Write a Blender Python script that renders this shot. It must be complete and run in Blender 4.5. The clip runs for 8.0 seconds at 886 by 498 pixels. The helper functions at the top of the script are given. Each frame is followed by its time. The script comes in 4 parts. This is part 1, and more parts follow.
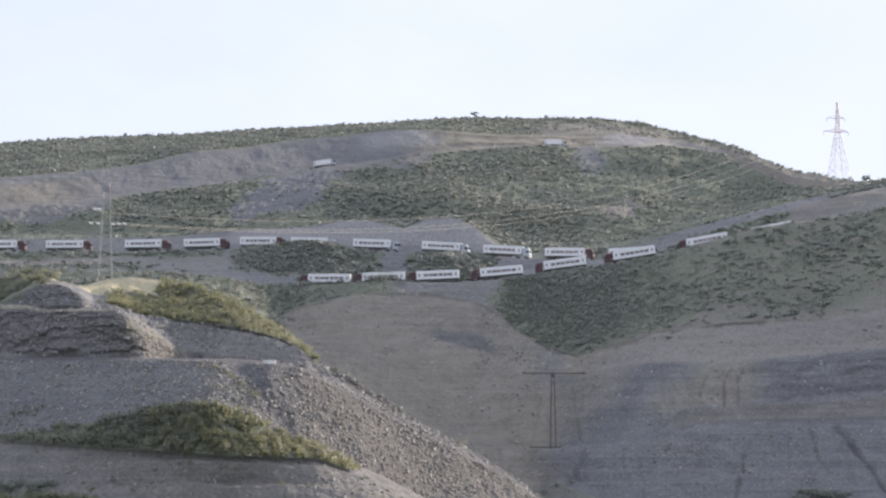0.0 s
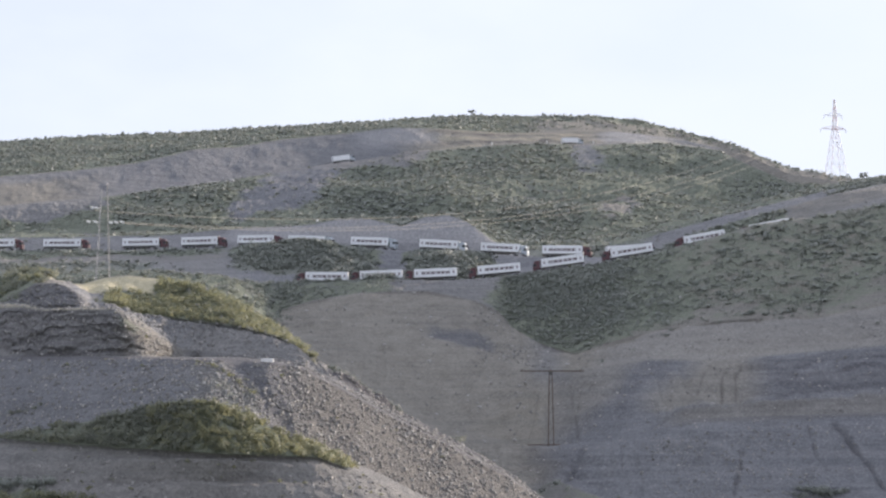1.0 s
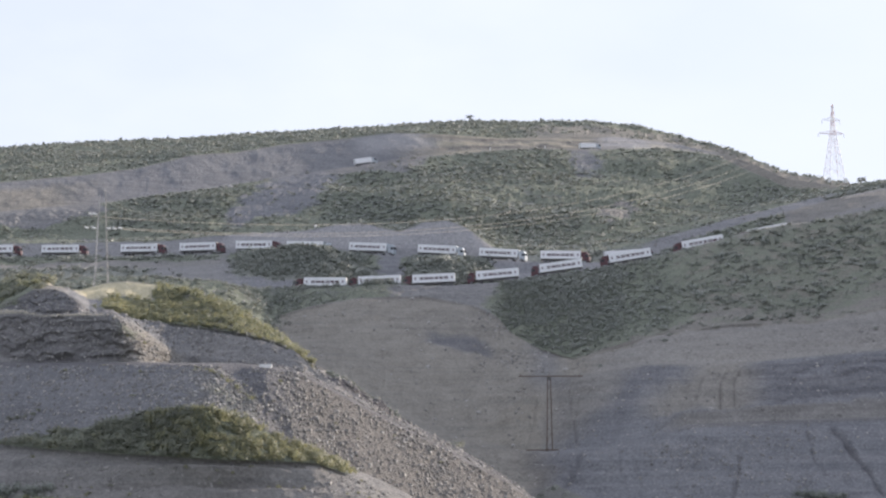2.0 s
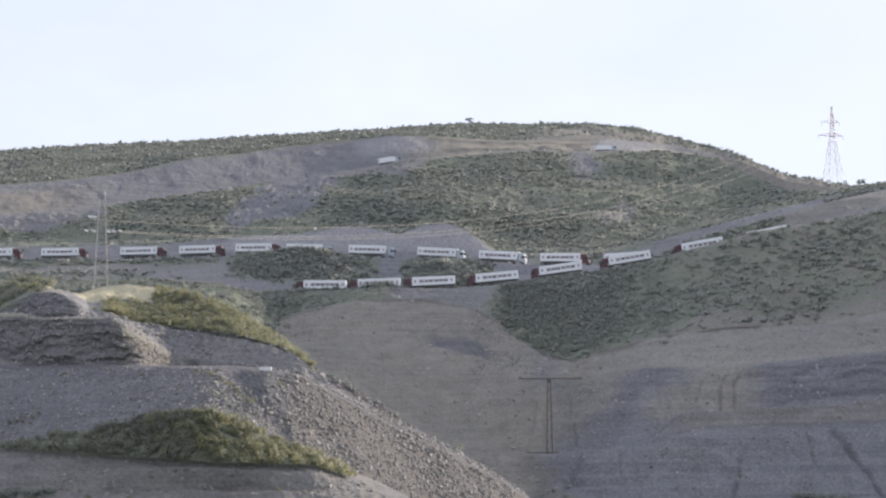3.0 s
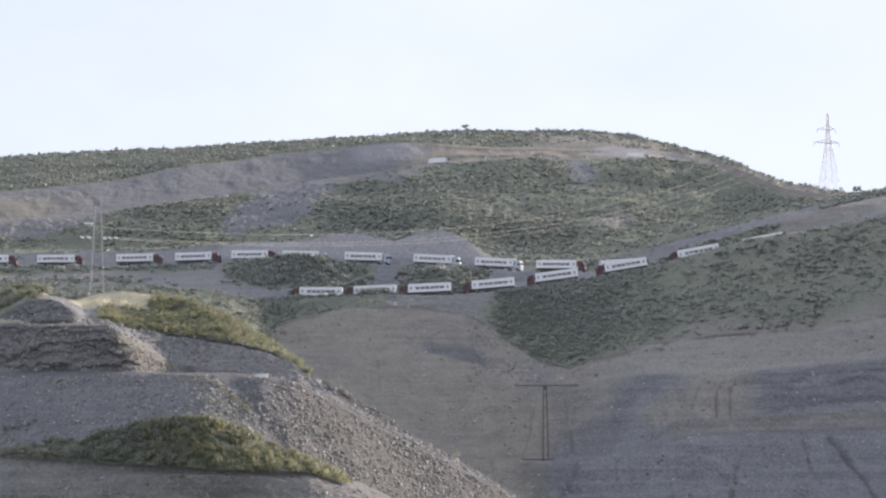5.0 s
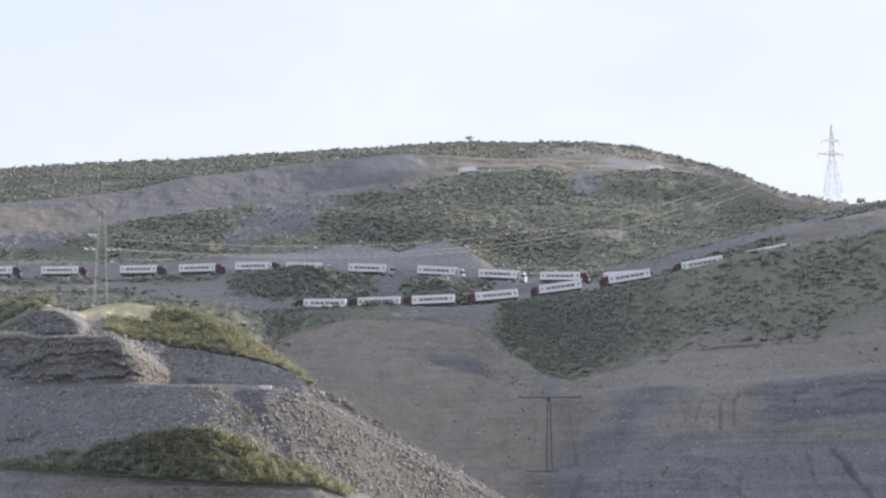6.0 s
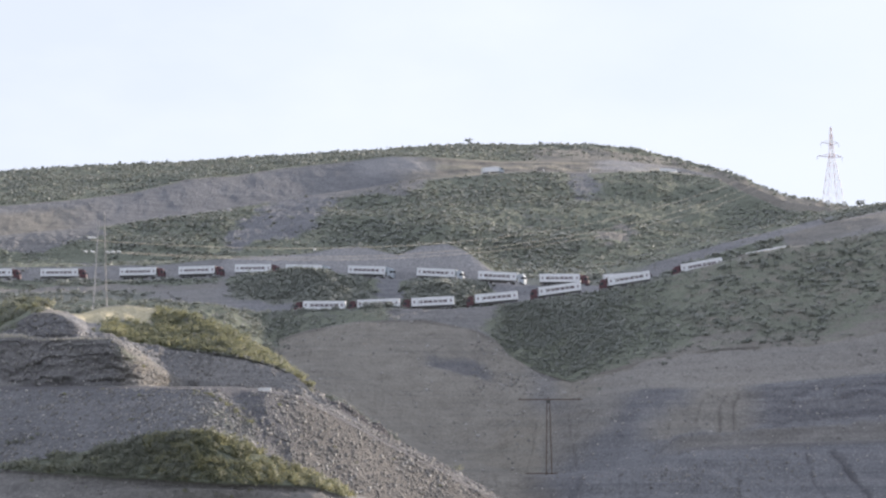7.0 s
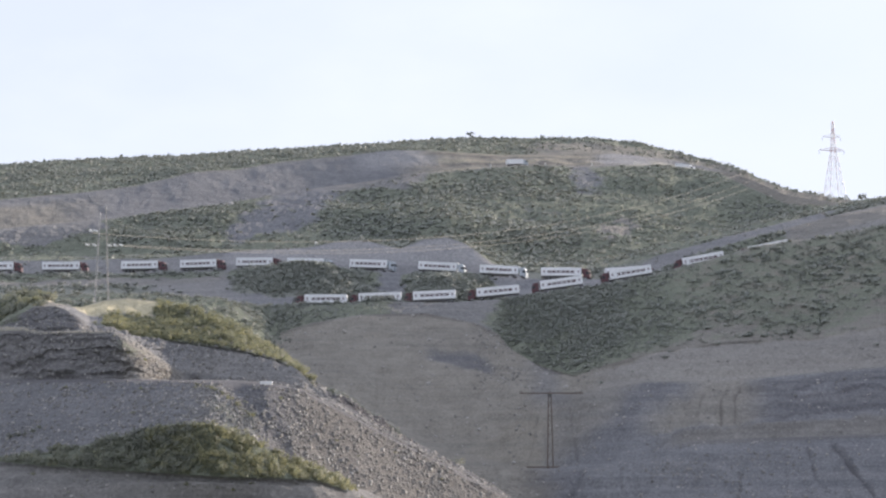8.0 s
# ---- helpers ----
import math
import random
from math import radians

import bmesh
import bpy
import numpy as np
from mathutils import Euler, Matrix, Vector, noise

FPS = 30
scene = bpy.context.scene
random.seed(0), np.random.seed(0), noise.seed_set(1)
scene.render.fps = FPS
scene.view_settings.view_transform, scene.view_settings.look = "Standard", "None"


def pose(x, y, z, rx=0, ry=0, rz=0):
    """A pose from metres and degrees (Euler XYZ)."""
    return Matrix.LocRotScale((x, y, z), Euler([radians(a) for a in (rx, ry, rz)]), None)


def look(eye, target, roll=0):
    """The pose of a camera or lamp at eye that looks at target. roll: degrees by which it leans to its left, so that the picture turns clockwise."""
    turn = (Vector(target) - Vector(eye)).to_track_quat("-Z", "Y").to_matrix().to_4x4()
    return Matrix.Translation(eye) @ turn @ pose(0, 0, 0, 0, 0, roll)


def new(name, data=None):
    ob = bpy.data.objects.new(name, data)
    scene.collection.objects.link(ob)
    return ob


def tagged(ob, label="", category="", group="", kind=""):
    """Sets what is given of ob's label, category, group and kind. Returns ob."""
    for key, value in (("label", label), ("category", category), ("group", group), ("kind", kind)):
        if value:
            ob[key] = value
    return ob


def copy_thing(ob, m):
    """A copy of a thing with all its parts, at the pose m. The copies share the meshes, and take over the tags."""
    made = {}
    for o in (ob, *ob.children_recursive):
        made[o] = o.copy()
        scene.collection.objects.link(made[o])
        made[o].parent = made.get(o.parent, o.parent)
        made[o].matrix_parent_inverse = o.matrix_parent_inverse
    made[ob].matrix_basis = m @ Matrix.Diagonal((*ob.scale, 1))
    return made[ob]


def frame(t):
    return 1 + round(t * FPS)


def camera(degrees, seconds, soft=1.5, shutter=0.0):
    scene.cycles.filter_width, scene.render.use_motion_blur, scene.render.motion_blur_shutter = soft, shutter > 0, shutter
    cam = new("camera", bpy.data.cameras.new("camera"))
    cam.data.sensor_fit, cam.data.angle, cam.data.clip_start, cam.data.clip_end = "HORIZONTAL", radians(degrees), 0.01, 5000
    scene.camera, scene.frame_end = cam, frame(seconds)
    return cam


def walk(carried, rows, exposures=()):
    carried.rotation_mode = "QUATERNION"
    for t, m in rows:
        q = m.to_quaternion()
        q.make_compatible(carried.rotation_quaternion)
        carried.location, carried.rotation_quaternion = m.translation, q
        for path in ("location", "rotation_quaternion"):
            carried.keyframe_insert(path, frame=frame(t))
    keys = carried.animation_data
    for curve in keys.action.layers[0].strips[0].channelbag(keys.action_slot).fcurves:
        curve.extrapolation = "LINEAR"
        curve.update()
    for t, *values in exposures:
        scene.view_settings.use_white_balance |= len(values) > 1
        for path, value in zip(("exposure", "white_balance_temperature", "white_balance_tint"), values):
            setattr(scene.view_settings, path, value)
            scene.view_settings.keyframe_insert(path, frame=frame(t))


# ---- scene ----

# ---- camera ----
cam = camera(22, 8.0, soft=2.25)


def aim(up, turn, lean):
    """The viewpoint's pose: degrees up from level, turned left, leaned."""
    return pose(0, 0, 0, 0, 0, turn) @ pose(0, 0, 0, 90 + up) @ pose(0, 0, 0, 0, 0, lean)


AIM = [
    (0.0, 6.913, 0.000, 0.000),
    (0.5, 6.813, -0.022, -0.078),
    (1.0, 6.862, -0.061, -0.115),
    (1.5, 6.934, -0.096, -0.159),
    (3.0, 7.061, -0.114, -0.288),
    (3.5, 7.063, -0.200, -0.291),
    (4.0, 7.095, -0.281, -0.345),
    (4.5, 7.134, -0.268, -0.322),
    (6.0, 7.526, -0.120, -0.260),
    (6.5, 7.610, -0.169, -0.235),
    (7.0, 7.582, -0.133, -0.284),
    (7.5, 7.454, -0.109, -0.305),
    (8.0, 7.421, -0.093, -0.231),
]
walk(cam, [(t, aim(a, b, c)) for t, a, b, c in AIM], [(0.0, 1.38, 5850, 16), (8.0, 1.38, 5850, 16)])

# ---- world, sun, exposure ----
SUN_UP, SUN_SIDE = 17.0, 50.0      # degrees above level; degrees to the right of the view
world = bpy.data.worlds.new("world")
scene.world = world
world.use_nodes = True
wn = world.node_tree
sky = wn.nodes.new("ShaderNodeTexSky")
sky.sky_type, sky.sun_disc = "NISHITA", False
sky.sun_elevation, sky.sun_rotation = radians(SUN_UP), radians(SUN_SIDE)
sky.dust_density, sky.air_density, sky.ozone_density = 2.0, 1.0, 1.5
veil = wn.nodes.new("ShaderNodeMix")           # thin high cloud, thicker in soft patches
veil.data_type = "RGBA"
coord = wn.nodes.new("ShaderNodeTexCoord")
squash = wn.nodes.new("ShaderNodeMapping")
squash.inputs["Scale"].default_value = (4, 4, 9)
cloud = wn.nodes.new("ShaderNodeTexNoise")
cloud.inputs["Scale"].default_value, cloud.inputs["Detail"].default_value = 1.6, 5
ramp = wn.nodes.new("ShaderNodeMapRange")
ramp.inputs["From Min"].default_value, ramp.inputs["From Max"].default_value = 0.40, 0.68
ramp.inputs["To Min"].default_value, ramp.inputs["To Max"].default_value = 0.82, 0.98
veil.inputs[7].default_value = (7.35, 7.55, 7.75, 1)
wn.links.new(coord.outputs["Generated"], squash.inputs["Vector"])
wn.links.new(squash.outputs["Vector"], cloud.inputs["Vector"])
wn.links.new(cloud.outputs["Fac"], ramp.inputs["Value"])
wn.links.new(ramp.outputs["Result"], veil.inputs[0])
wn.links.new(sky.outputs["Color"], veil.inputs[6])
wn.links.new(veil.outputs[2], wn.nodes["Background"].inputs["Color"])
wn.nodes["Background"].inputs["Strength"].default_value = 0.05

sun = new("sun", bpy.data.lights.new("sun", "SUN"))
sun.data.energy, sun.data.angle, sun.data.color = 2.7, radians(1.0), (1.0, 0.85, 0.64)
sun_way = Vector((math.sin(radians(SUN_SIDE)) * math.cos(radians(SUN_UP)), math.cos(radians(SUN_SIDE)) * math.cos(radians(SUN_UP)), math.sin(radians(SUN_UP))))
sun.matrix_world = look(tuple(sun_way * 100), (0, 0, 0))


# ---- materials ----
def tree_of(name, roughness=0.9, metallic=0.0):
    m = bpy.data.materials.new(name)
    m.use_nodes = True
    b = m.node_tree.nodes["Principled BSDF"]
    b.inputs["Roughness"].default_value, b.inputs["Metallic"].default_value = roughness, metallic
    b.inputs["Specular IOR Level"].default_value = 0.3
    return m, m.node_tree, b


def noise_of(nt, scale, detail=4.0, rough=0.6, stretch=None):
    tc = nt.nodes.new("ShaderNodeTexCoord")
    n = nt.nodes.new("ShaderNodeTexNoise")
    n.inputs["Scale"].default_value, n.inputs["Detail"].default_value, n.inputs["Roughness"].default_value = scale, detail, rough
    out = tc.outputs["Object"]
    if stretch:
        mp = nt.nodes.new("ShaderNodeMapping")
        mp.inputs["Scale"].default_value = stretch
        nt.links.new(out, mp.inputs["Vector"])
        out = mp.outputs["Vector"]
    nt.links.new(out, n.inputs["Vector"])
    return n.outputs["Fac"]


def ramp_of(nt, fac, stops):
    r = nt.nodes.new("ShaderNodeValToRGB")
    while len(r.color_ramp.elements) < len(stops):
        r.color_ramp.elements.new(0.5)
    for e, (at, c) in zip(r.color_ramp.elements, stops):
        e.position, e.color = at, (*c, 1)
    nt.links.new(fac, r.inputs["Fac"])
    return r.outputs["Color"]


def mix_of(nt, fac, a, b, blend="MIX"):
    m = nt.nodes.new("ShaderNodeMix")
    m.data_type, m.blend_type = "RGBA", blend
    for sock, v in ((m.inputs[0], fac), (m.inputs[6], a), (m.inputs[7], b)):
        if isinstance(v, (int, float)):
            sock.default_value = v
        elif isinstance(v, tuple):
            sock.default_value = (*v, 1)
        else:
            nt.links.new(v, sock)
    return m.outputs[2]


def bump_of(nt, b, height, strength, distance):
    n = nt.nodes.new("ShaderNodeBump")
    n.inputs["Strength"].default_value, n.inputs["Distance"].default_value = strength, distance
    nt.links.new(height, n.inputs["Height"])
    nt.links.new(n.outputs["Normal"], b.inputs["Normal"])


def plain(name, colour, roughness=0.6, metallic=0.0, grain=0.12, scale=1.5):
    """Paint, metal or rubber with dirt at two scales."""
    m, nt, b = tree_of(name, roughness, metallic)
    dark = tuple(c * (1 - 2.2 * grain) for c in colour)
    light = tuple(min(1, c * (1 + 0.6 * grain)) for c in colour)
    c1 = ramp_of(nt, noise_of(nt, scale), [(0.3, dark), (0.62, light)])
    c2 = mix_of(nt, 0.25, c1, ramp_of(nt, noise_of(nt, scale * 9), [(0.35, dark), (0.6, light)]))
    nt.links.new(c2, b.inputs["Base Color"])
    return m


def ground_material():
    m, nt, b = tree_of("hillside", 0.95)
    b.inputs["Specular IOR Level"].default_value = 0.15
    big, mid, fine = noise_of(nt, 0.018, 5), noise_of(nt, 0.16, 6, 0.68), noise_of(nt, 1.3, 5, 0.72)
    beds = noise_of(nt, 1.0, 4, 0.6, (0.014, 0.014, 0.862))
    cov = nt.nodes.new("ShaderNodeAttribute")
    cov.attribute_name = "cover"
    split = nt.nodes.new("ShaderNodeSeparateColor")
    nt.links.new(cov.outputs["Color"], split.inputs["Color"])
    # grey shale with bedding, pale stones and darker damp patches
    shale = mix_of(nt, 0.36, ramp_of(nt, mid, [(0.30, (0.143, 0.147, 0.167)), (0.55, (0.225, 0.230, 0.248)), (0.75, (0.328, 0.324, 0.328))]),
                   ramp_of(nt, beds, [(0.38, (0.115, 0.117, 0.133)), (0.47, (0.209, 0.213, 0.224)), (0.53, (0.221, 0.224, 0.236)), (0.62, (0.305, 0.297, 0.297))]))
    shale = mix_of(nt, 0.4, shale, ramp_of(nt, fine, [(0.32, (0.098, 0.098, 0.103)), (0.52, (0.230, 0.232, 0.241)), (0.72, (0.471, 0.460, 0.448))]))
    earth = mix_of(nt, 0.45, ramp_of(nt, mid, [(0.30, (0.172, 0.166, 0.147)), (0.52, (0.271, 0.262, 0.232)), (0.75, (0.385, 0.368, 0.324))]),
                   ramp_of(nt, fine, [(0.32, (0.133, 0.125, 0.113)), (0.52, (0.283, 0.266, 0.233)), (0.72, (0.460, 0.431, 0.374))]))
    earth = mix_of(nt, 0.18, earth, ramp_of(nt, beds, [(0.36, (0.172, 0.149, 0.132)), (0.52, (0.322, 0.270, 0.218)), (0.66, (0.368, 0.322, 0.265))]))
    grass = mix_of(nt, 0.5, ramp_of(nt, mid, [(0.34, (0.132, 0.149, 0.117)), (0.50, (0.193, 0.212, 0.167)), (0.66, (0.270, 0.280, 0.225))]),
                   ramp_of(nt, fine, [(0.35, (0.137, 0.151, 0.118)), (0.52, (0.201, 0.215, 0.167)), (0.70, (0.314, 0.320, 0.259))]))
    straw_and_sun = ramp_of(nt, fine, [(0.3, (0.42, 0.375, 0.245)), (0.55, (0.58, 0.525, 0.36)), (0.75, (0.66, 0.61, 0.45))])
    col = mix_of(nt, split.outputs["Green"], shale, earth)
    col = mix_of(nt, split.outputs["Blue"], col, straw_and_sun)
    # ragged edge between grass and bare ground
    edge = nt.nodes.new("ShaderNodeMath")
    edge.operation = "MULTIPLY_ADD"
    edge.inputs[1].default_value, edge.inputs[2].default_value = 1.3, -0.65
    nt.links.new(mid, edge.inputs[0])
    rag = nt.nodes.new("ShaderNodeMath")
    rag.operation = "ADD"
    nt.links.new(edge.outputs[0], rag.inputs[0])
    nt.links.new(split.outputs["Red"], rag.inputs[1])
    crisp = nt.nodes.new("ShaderNodeMapRange")
    crisp.inputs["From Min"].default_value, crisp.inputs["From Max"].default_value = 0.34, 0.62
    nt.links.new(rag.outputs[0], crisp.inputs["Value"])
    col = mix_of(nt, crisp.outputs["Result"], col, grass)
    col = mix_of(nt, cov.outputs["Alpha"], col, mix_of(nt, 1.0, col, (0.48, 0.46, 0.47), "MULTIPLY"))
    less = nt.nodes.new("ShaderNodeMath")
    less.operation = "MULTIPLY"
    less.inputs[1].default_value = -1.0
    nt.links.new(cov.outputs["Alpha"], less.inputs[0])
    col = mix_of(nt, less.outputs[0], col, ramp_of(nt, fine, [(0.32, (0.24, 0.24, 0.25)), (0.52, (0.345, 0.34, 0.345)), (0.72, (0.48, 0.47, 0.46))]))
    col = mix_of(nt, 0.35, col, ramp_of(nt, big, [(0.3, (0.62, 0.62, 0.64)), (0.7, (1.0, 0.97, 0.92))]), "MULTIPLY")
    nt.links.new(col, b.inputs["Base Color"])
    both = nt.nodes.new("ShaderNodeMath")
    both.operation = "MULTIPLY_ADD"
    both.inputs[1].default_value = 0.35
    nt.links.new(fine, both.inputs[0])
    nt.links.new(mid, both.inputs[2])
    bump_of(nt, b, both.outputs[0], 0.9, 1.6)
    return m


def leaf_material(name, dark, light, dry, drift=0.11, through_leaf=0.3):
    m, nt, b = tree_of(name, 0.5)
    b.inputs["Specular IOR Level"].default_value = 0.6
    b.inputs["Sheen Weight"].default_value, b.inputs["Sheen Roughness"].default_value = 0.35, 0.6
    geo = nt.nodes.new("ShaderNodeNewGeometry")
    c = ramp_of(nt, geo.outputs["Random Per Island"], [(0.0, dark), (0.6, light), (1.0, dry)])
    c = mix_of(nt, 0.5, c, ramp_of(nt, noise_of(nt, drift, 4), [(0.38, dark), (0.54, light), (0.66, dry)]))
    nt.links.new(c, b.inputs["Base Color"])
    glow = nt.nodes.new("ShaderNodeBsdfTranslucent")      # light that passes through the leaves
    nt.links.new(c, glow.inputs["Color"])
    both = nt.nodes.new("ShaderNodeMixShader")
    both.inputs[0].default_value = through_leaf
    nt.links.new(b.outputs["BSDF"], both.inputs[1])
    nt.links.new(glow.outputs["BSDF"], both.inputs[2])
    nt.links.new(both.outputs["Shader"], nt.nodes["Material Output"].inputs["Surface"])
    return m


def stone_material():
    m, nt, b = tree_of("stone", 0.9)
    geo = nt.nodes.new("ShaderNodeNewGeometry")
    c = ramp_of(nt, geo.outputs["Random Per Island"], [(0.0, (0.12, 0.118, 0.118)), (0.6, (0.215, 0.208, 0.20)), (1.0, (0.52, 0.50, 0.47))])
    c = mix_of(nt, 0.4, c, ramp_of(nt, noise_of(nt, 3.0), [(0.35, (0.17, 0.165, 0.16)), (0.65, (0.40, 0.38, 0.35))]))
    nt.links.new(c, b.inputs["Base Color"])
    bump_of(nt, b, noise_of(nt, 6.0), 0.6, 0.1)
    return m


GROUND = ground_material()
LEAF_DARK = leaf_material("shrub_leaves", (0.170, 0.188, 0.160), (0.214, 0.230, 0.190), (0.255, 0.260, 0.216))
# on the bank these two greens put its sunlit and shaded ends into colour
LEAF_SUN = leaf_material("broom_and_sun_leaves", (0.165, 0.176, 0.112), (0.265, 0.268, 0.152), (0.42, 0.39, 0.20), 0.28, 0.6)
LEAF_OLIVE = leaf_material("scrub_and_shade_leaves", (0.145, 0.155, 0.115), (0.195, 0.205, 0.145), (0.27, 0.27, 0.175), 0.28, 0.5)
STONE = stone_material()
BARK = plain("bark", (0.13, 0.10, 0.055), 0.95)
WHITE = plain("white_panel", (0.80, 0.81, 0.82), 0.45, 0.0, 0.05, 0.8)
RED = plain("red_paint", (0.105, 0.048, 0.055), 0.4, 0.0, 0.1)
MARK = plain("maroon_print", (0.105, 0.065, 0.075), 0.5, 0.0, 0.08)
CAB_WHITE = plain("white_cab_paint", (0.44, 0.48, 0.52), 0.4, 0.0, 0.08)
# rubber and chassis greys are lifted, haze put into their colour
RUBBER = plain("rubber", (0.055, 0.053, 0.052), 0.85)
CHASSIS = plain("hazed_chassis_steel", (0.125, 0.12, 0.115), 0.8, 0.1)
RIM = plain("rim_steel", (0.35, 0.35, 0.36), 0.45, 0.8)
GALV = plain("galvanised_steel", (0.42, 0.42, 0.42), 0.55, 0.5)
RUST = plain("weathered_steel", (0.17, 0.13, 0.12), 0.7, 0.3)
CONCRETE = plain("concrete", (0.46, 0.44, 0.41), 0.9, 0.0, 0.12)
INSULATOR = plain("white_porcelain", (0.85, 0.85, 0.83), 0.25, 0.0, 0.03)
CABLE = plain("aluminium_cable", (0.46, 0.42, 0.36), 0.6, 0.1, 0.08)
LIME = plain("whitewash", (0.80, 0.79, 0.76), 0.8, 0.0, 0.08)
TIMBER = plain("weathered_timber", (0.15, 0.12, 0.10), 0.9, 0.0, 0.15)


def glass_material():
    m, nt, b = tree_of("window_glass", 0.08)
    b.inputs["Base Color"].default_value = (0.02, 0.025, 0.03, 1)
    b.inputs["Specular IOR Level"].default_value = 0.6
    return m


GLASS = glass_material()

# ---- landform ----
# Survey lines of the valley about the viewpoint: bearing in thousandths, distance ahead and height in metres.
LINES = {}
LINES['foot'] = [(-217, 250, -7.3), (225, 250, -7.3)]
LINES['verge'] = [(-218, 376, 2.3), (-33, 382, 2.8), (-6, 401, 1.5), (43, 437, -1.1), (78, 441, -7.5), (225, 441, -8.6)]
LINES['bank_top'] = [(-219, 404, 15.4), (-194, 398, 14.9), (-144, 388, 13.1), (-95, 382, 11.6), (-55, 393, 11.4), (-36, 401, 9), (-21, 407, 6.2), (-6, 416, 3.3), (43, 446, 0.9), (78, 450, -7.1), (225, 450, -8.2)]
LINES['band_top'] = [(-219, 413, 16), (-186, 405, 15.7), (-157, 398, 17.6), (-120, 392, 20.4), (-100, 390, 20.6), (-83, 392, 18.3), (-65, 397, 15.1), (-45, 406, 11.7), (-26, 414, 8.9), (-6, 423, 4.7), (43, 451, 1.7), (78, 455, -6.9), (225, 455, -8.1)]
LINES['scree_top'] = [(-219, 433, 30.9), (-195, 426, 30.5), (-118, 409, 29.4), (-88, 409, 29), (-75, 410, 28.7), (-61, 416, 28.1), (-46, 422, 25.2), (-21, 433, 20), (4, 443, 15), (29, 454, 9.1), (43, 461, 4.7), (56, 463, 1.4), (78, 466, -6.8), (225, 466, -8.1)]
LINES['bench_back'] = [(-220, 441, 32.2), (-194.9, 435, 31.7), (-157.4, 426, 31.2), (-131.5, 420, 30.8), (-126, 424.5, 31), (-122.7, 430, 31.4), (-117, 436, 31.7), (-109, 438, 31.9), (-87.9, 434, 31.5), (-75, 431, 30.7), (-61.1, 428, 29.4), (-46, 426, 25.9), (-21, 437, 20.6), (4, 447, 15.5), (29, 459, 9.4), (43, 466, 4.9), (56, 467, 1.5), (78, 470, -6.9), (225, 470, -8.1)]
LINES['buttress'] = [(-220, 449, 41), (-194.9, 443, 42), (-182.7, 439, 41.7), (-174, 434, 40.6), (-157.8, 429, 40.3), (-144.1, 424, 39.8), (-139.1, 424, 38.5), (-134.8, 426, 37.2), (-129.8, 430, 36.9), (-128, 431, 36), (-120, 435, 34.3), (-116, 438, 32), (-109, 440, 32), (-87.9, 437, 31.7), (-75, 433, 30.9), (-61.1, 430, 29.7), (-46, 429, 26.2), (-21, 439, 20.8), (4, 449, 15.7), (29, 461, 9.6), (43, 468, 5), (56, 470, 1.5), (78, 472, -6.9), (225, 472, -8.2)]
LINES['shelf'] = [(-220, 455, 42.5), (-195, 449, 43.4), (-182.8, 445, 42.8), (-174, 440, 41.5), (-157.8, 437, 41.3), (-155.3, 441, 41.7), (-144.1, 442, 41.8), (-136.1, 441, 40.6), (-129.8, 440, 38.4), (-120, 440, 35.2), (-113, 440, 33.6), (-87.9, 439, 32.1), (-75, 436, 31.7), (-61.1, 432, 30.2), (-46, 430, 26.4), (-21, 440, 21.1), (4, 450, 15.8), (29, 462, 9.7), (43, 469, 5.1), (56, 471, 1.5), (78, 473, -6.9), (225, 473, -8.2)]
LINES['cliff_top'] = [(-220, 468, 47.5), (-194.8, 456, 44.6), (-185.4, 450, 46), (-179, 447, 47), (-170.5, 445, 47), (-165.5, 444, 46.3), (-160, 443, 44.9), (-156.9, 444, 43.9), (-154.9, 448, 43.1), (-144.2, 454, 43.4), (-132.9, 453, 41.5), (-113, 452, 40.4), (-86, 448, 38.3), (-71.1, 445, 36.1), (-62.1, 439, 33.6), (-56.1, 436, 30.7), (-46, 432, 27.2), (-21, 442, 21.4), (4, 453, 16.1), (29, 464, 9.9), (43, 472, 5.1), (56, 473, 1.5), (78, 476, -7), (225, 476, -8.2)]
LINES['crest'] = [(-220, 509, 54.2), (-196, 502, 54.7), (-181, 498, 55.5), (-176, 497, 55.6), (-169, 495, 52.2), (-158, 492, 51.7), (-148, 490, 52.9), (-138, 488, 53.2), (-123, 485, 52), (-101, 475, 48.8), (-86, 472, 44.8), (-71, 470, 39.7), (-61, 458, 35.2), (-56, 452, 32.1), (-46, 439, 28.3), (-31, 445, 24.9), (-16, 452, 21.6), (4, 460, 17.2), (21, 469, 12.9), (34, 475, 9.1), (43, 479, 5.4), (56, 481, 1.6), (78, 484, -7.1), (225, 484, -8.4)]
LINES['hollow'] = [(-220, 540, 44), (-120, 537, 43.7), (-58, 534, 27.6), (4, 532, 10.4), (43, 530, 3.2), (78, 529, 0), (225, 520, -3.8)]
LINES['gully'] = [(-220, 600, 54.8), (-120, 600, 52.6), (-56, 600, 34), (4, 590, 16.6), (29, 576, 11.3), (38, 571, 8.7), (50, 564, 11.1), (63, 555, 7.5), (78, 545, 4.7), (226, 545, 4.7)]
LINES['haul_edge'] = [(-220, 630, 61.5), (-121, 629, 59.8), (-56, 628, 42.5), (4, 618, 25), (34, 600, 19.6), (53, 588, 19), (78, 575, 20), (93, 575, 22.9), (110, 575, 25.1), (135, 575, 25.7), (227, 575, 27.6)]
